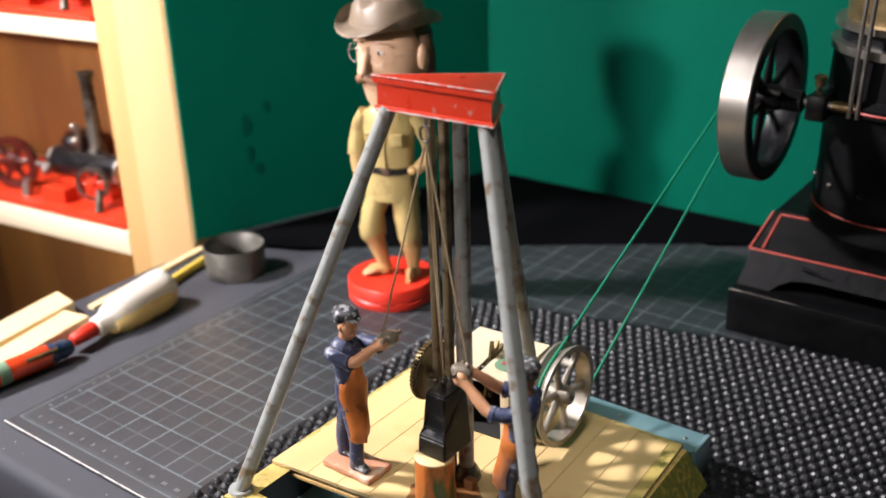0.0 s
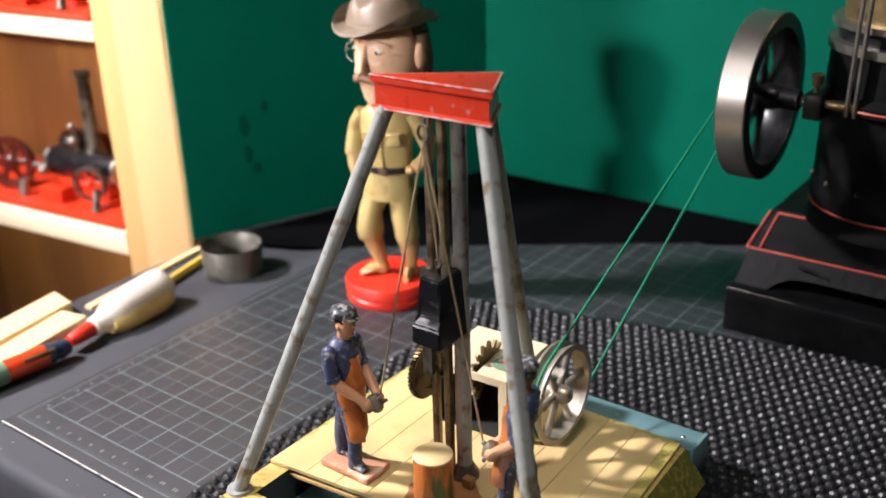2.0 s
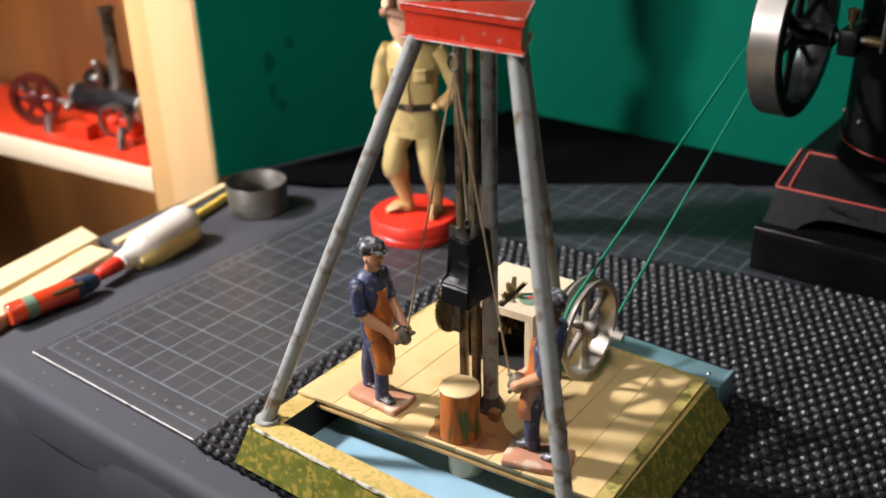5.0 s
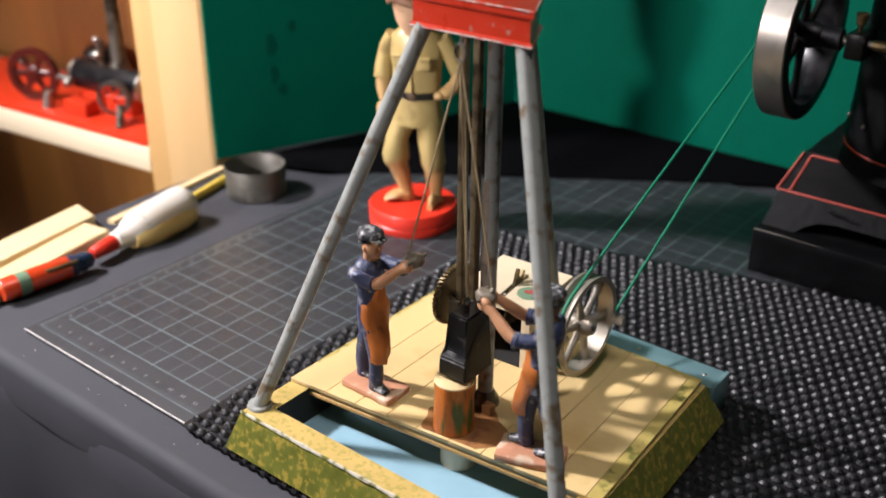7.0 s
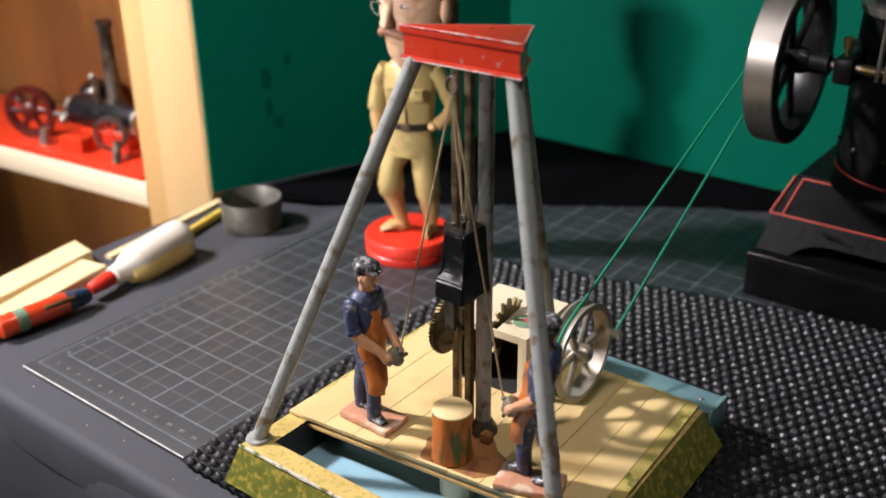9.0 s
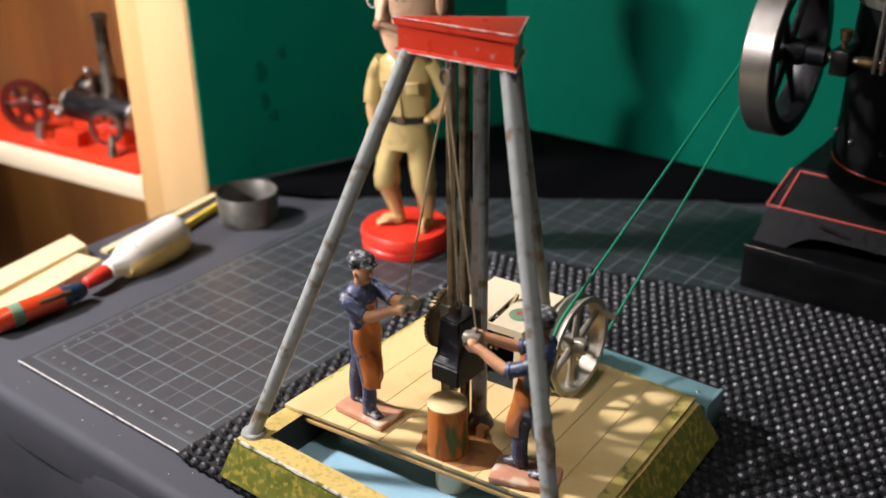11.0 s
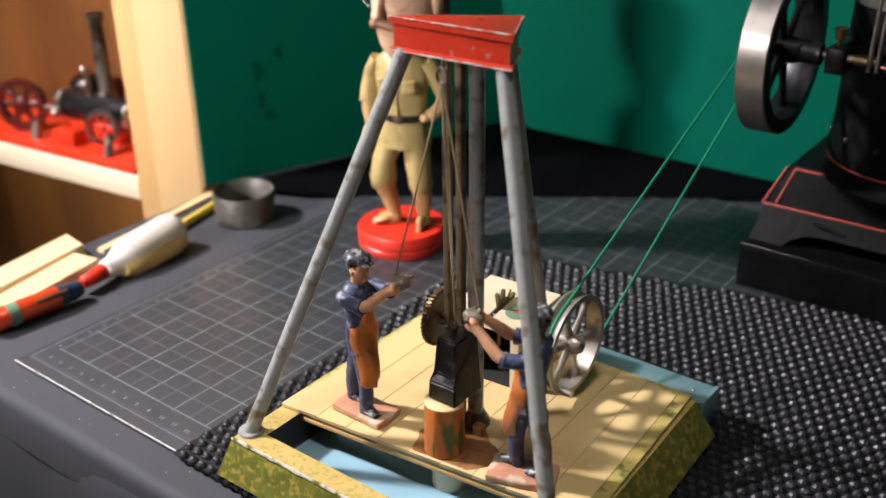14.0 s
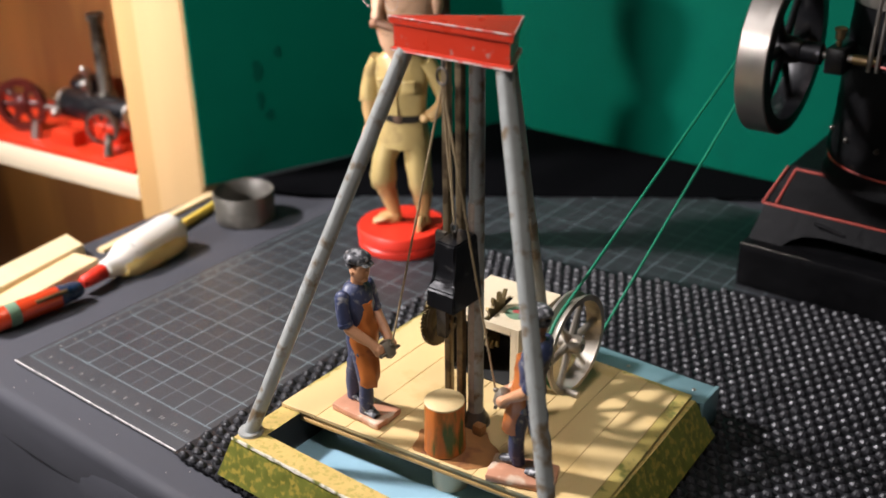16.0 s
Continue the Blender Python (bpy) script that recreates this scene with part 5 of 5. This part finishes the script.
# pale lint on the dark covering
bm = bm_new()
random.seed(11)
for x, y in [(random.uniform(-0.005, 0.15), random.uniform(-0.042, -0.027)) for k in range(9)] + [(random.uniform(-0.11, -0.02), random.uniform(0.02, 0.22)) for k in range(9)]:
    s = random.uniform(0.00016, 0.00034)
    ball(bm, (x, y, -0.0028), (s * random.uniform(0.7, 2.0), s, s * 0.5), 0, 6, 4)
lint = finish("lint", bm, EDGE_TIN)
tagged(lint, "pale specks of lint on the dark table covering", "lint", "", "stuff")

# ---- bookcase ----
case = thing("bookcase", (0, 0, 0), "open pine bookcase holding toy engines", "bookcase")
CASE = pose(-0.1880, 0.1973, -0.0250, 0, 0, 7) @ Matrix.Scale(1.08, 4)
case.matrix_world = CASE
# the stile: a narrow turned edge and a broad face towards the room
stile = [CASE.inverted() @ Vector((x, y, 0)) for x, y in ((-0.1880, 0.1973), (-0.1674, 0.2030), (-0.1368, 0.2236), (-0.1400, 0.3200), (-0.2000, 0.3200))]
bm = bm_new()
prism(bm, [(p.x, p.y) for p in stile], -0.60, 0.60)
bmesh.ops.bevel(bm, geom=[e for e in bm.edges if e.calc_length() > 0.5], offset=0.0012, segments=2, affect="EDGES")
mid = (stile[0] + stile[1]) / 2
for f in bm.faces:
    c = f.calc_center_median()
    f.material_index = 1 if math.hypot(c.x - mid.x, c.y - mid.y) < 0.004 else 0
part("side_board", bm, [PINE, PINE_EDGE], case)
for z, thick in ((-0.300, 0.0195), (0.0035, 0.0195), (0.1695, 0.0135), (0.34, 0.0195)):
    bm = bm_new()
    box(bm, -0.62, -0.0010, 0.0010, 0.108, z, z + thick, 0.0012)
    part("shelf", bm, PINE_LONG, case)
bm = bm_new()
box(bm, -0.62, -0.0125, 0.1085, 0.118, -0.70, 0.60)
part("back", bm, BACK_WOOD, case, "brown wood back panel")
bm = bm_new()
box(bm, -0.64, -0.6205, 0.0, 0.118, -0.70, 0.60, 0.001)
part("side_board", bm, PINE, case)


def shelf_engine(at):
    """Small horizontal steam engine on a long red plate; points are in the bookcase's space, z from the shelf."""
    e = thing("toy_steam_engine", at, "toy steam engine with a black boiler on a red base plate", "toy engine", "toy engines on the shelves")
    bm = bm_new()
    box(bm, -0.290, -0.0060, 0.0030, 0.0950, 0.0, 0.0042, 0.0008)
    part("base_plate", bm, RED_SHELF, e)
    bm = bm_new()
    lathe(bm, [(0.0110, -0.1270), (0.0122, -0.1255), (0.0122, -0.0500), (0.0110, -0.0490)], 28, (0, 0.050, 0.0270), "x")
    part("boiler", bm, BLACK_PAINT, e)
    for x in (-0.1265, -0.0490):
        bm = bm_new()
        lathe(bm, [(0.0118, -0.0020), (0.0128, -0.0015), (0.0128, 0.0015), (0.0118, 0.0020)], 28, (x, 0.050, 0.0270), "x")
        part("boiler_band", bm, STEEL, e)
    bm = bm_new()
    box(bm, -0.1180, -0.0560, 0.038, 0.062, 0.0042, 0.0160, 0.001)
    part("firebox", bm, RED_SHELF, e)
    bm = bm_new()
    box(bm, -0.1120, -0.0860, 0.0160, 0.0300, 0.0042, 0.0160, 0.001)
    part("tank", bm, RED_SHELF, e)
    bm = bm_new()
    lathe(bm, [(0.0090, 0.036), (0.0060, 0.046), (0.0052, 0.100), (0.0068, 0.101), (0.0068, 0.106)], 20, (-0.0830, 0.055, 0))
    part("chimney", bm, DARK_STEEL, e)
    bm = bm_new()
    tube(bm, [(-0.0960, 0.048, 0.036), (-0.0965, 0.048, 0.056), (-0.0930, 0.048, 0.060)], [0.0024, 0.0024, 0.0018], 12)
    ball(bm, (-0.0950, 0.044, 0.0480), 0.0042, 0, 14, 10)
    ball(bm, (-0.0965, 0.046, 0.0600), 0.0034, 0, 14, 10)
    part("whistle", bm, STEEL, e, "bright metal whistle")
    w = spoke_wheel("flywheel", e, 0.0125, 0.0105, 0.004, 6, 0.0016, 0.0030, 0.0, RED_SHELF, pose(-0.0560, 0.022, 0.0250, 0, 0, 108))
    bm = bm_new()
    lathe(bm, [(0.0112, -0.0026), (0.0140, -0.0026), (0.0140, 0.0026), (0.0112, 0.0026)], 36, axis="x", closed=True)
    part("rim", bm, DARK_STEEL, w)
    bm = bm_new()
    tube(bm, [(-0.0500, 0.022, 0.0200), (-0.0450, 0.014, 0.0042)], [0.0028, 0.0034], 10)
    part("stand", bm, DARK_STEEL, e)
    dark_red = material("dark_red_wheel", (0.09, 0.012, 0.008), 0.3, vary=0.3, bump=0.05, coat=0.3)
    spoke_wheel("flywheel", e, 0.0220, 0.0165, 0.006, 6, 0.0032, 0.007, 0.0, dark_red, pose(-0.1560, 0.026, 0.0275, 0, 0, 112))
    bm = bm_new()
    tube(bm, [(-0.1340, 0.018, 0.0042), (-0.1330, 0.020, 0.018)], [0.0048, 0.0036], 10)
    tube(bm, [(-0.1520, 0.034, 0.0260), (-0.1180, 0.034, 0.0260)], 0.0030, 12)
    ball(bm, (-0.1200, 0.030, 0.0240), 0.0040, 0, 12, 8)
    ball(bm, (-0.1720, 0.030, 0.0330), 0.0040, 0, 12, 8)
    part("cylinder", bm, STEEL, e)
    bm = bm_new()
    lathe(bm, [(0.0160, 0.0042), (0.0160, 0.036), (0.0120, 0.040)], 24, (-0.1350, 0.082, 0))
    part("rear_tank", bm, BLACK_PAINT, e)
    return e


e1 = shelf_engine((0, 0, 0))
e1.matrix_world = CASE @ Matrix.Translation((0, 0, 0.0231))
e2 = copy_thing(e1, CASE @ Matrix.Translation((0, 0, 0.1831)) @ Matrix.Scale(1 / 1.08, 4))


# ---- movement ----
def turns(t):
    """Strokes of the hammer since the first one began, as a running number."""
    for k, (a, b) in enumerate(zip(STARTS, STARTS[1:])):
        if t < b:
            return k - 1 + (t - a) / (b - a)
    return len(STARTS) - 2.0


def lift(t):
    """Height of the hammer above the stump."""
    p = (turns(t) % 1.0) * CYCLE
    if p < 2.20:
        return 0.0600 * p / 2.20
    if p < 2.40:
        return 0.0600 + 0.0020 * (p - 2.20) / 0.20
    if p < 2.57:
        return 0.0620 * (1 - ((p - 2.40) / 0.17) ** 2)
    return 0.0


def arm_angle(t):
    """Tilt of the workmen's arms, degrees above level."""
    p = (turns(t) % 1.0) * CYCLE
    keys = [(0.0, 20), (0.15, 18), (0.70, -14), (1.10, -34), (1.35, -45), (1.60, -49), (2.41, -49), (2.50, -15), (2.60, 33), (2.70, 24), (2.82, 20), (CYCLE, 20)]
    for (a, u), (b, v) in zip(keys, keys[1:]):
        if p <= b:
            return u + (v - u) * (p - a) / (b - a)
    return 20.0


def place(at, z_to):
    """A pose at a point whose z axis points to another."""
    d = (Vector(z_to) - Vector(at)).normalized()
    return Matrix.Translation(at) @ d.to_track_quat("Z", "Y").to_matrix().to_4x4()


def motions():
    times = [k / 10 for k in range(161)]
    walk(hammer, [(t, Matrix.Translation(HAMMER_AT + Vector((0, 0, lift(t))))) for t in times])
    walk(gear, [(t, Matrix.Translation(GEAR_AT) @ pose(0, 0, 0, -360 * (turns(t) - 0.174))) for t in times])
    walk(rack_gear, [(t, Matrix.Translation(RACK_GEAR_AT) @ pose(0, 0, 0, -360 * turns(t))) for t in times])
    walk(pulley, [(t, Matrix.Translation(PULLEY_AT) @ pose(0, 0, 0, 5 - 360 * (t - 15.1) / PULLEY_TURN)) for t in times])
    walk(wheel, [(k / 20, Matrix.Translation(ENGINE_WHEEL) @ pose(0, 0, 0, -360 * k / 20 / ENGINE_TURN)) for k in range(321)])
    for body, arms, at, (upper, lower), raised, swing in ((man_a, arms_a, shoulder_a, hand_ropes[0], 21, 1.12), (man_b, arms_b, shoulder_b, hand_ropes[1], 17, 1.15)):
        tilt = {t: raised + (arm_angle(t) - 20) * swing for t in times}
        walk(arms, [(t, Matrix.Translation(at) @ pose(0, 0, 0, 0, -tilt[t])) for t in times])
        rows_u, rows_l = [], []
        for t in times:
            knot = body.matrix_world @ (Matrix.Translation(at) @ pose(0, 0, 0, 0, -tilt[t]) @ Vector((0.0290, 0, 0.0062))) - RING
            eye = Vector((0, 0, -0.0030))
            rows_u.append((t, place(eye, eye * 2 - knot)))
            rows_l.append((t, place(knot, eye)))
        walk(upper, rows_u)
        walk(lower, rows_l)
    for rope, up, low in lift_lower:
        top = Vector((0, 0, 0))
        rows_u, rows_l = [], []
        for t in times:
            hook = HAMMER_AT + Vector((0, 0.002, 0.0360 + lift(t))) - rope.matrix_world.translation
            rows_u.append((t, place(top, -hook)))
            rows_l.append((t, place(hook, top)))
        walk(up, rows_u)
        walk(low, rows_l)


bpy.context.view_layer.update()
motions()
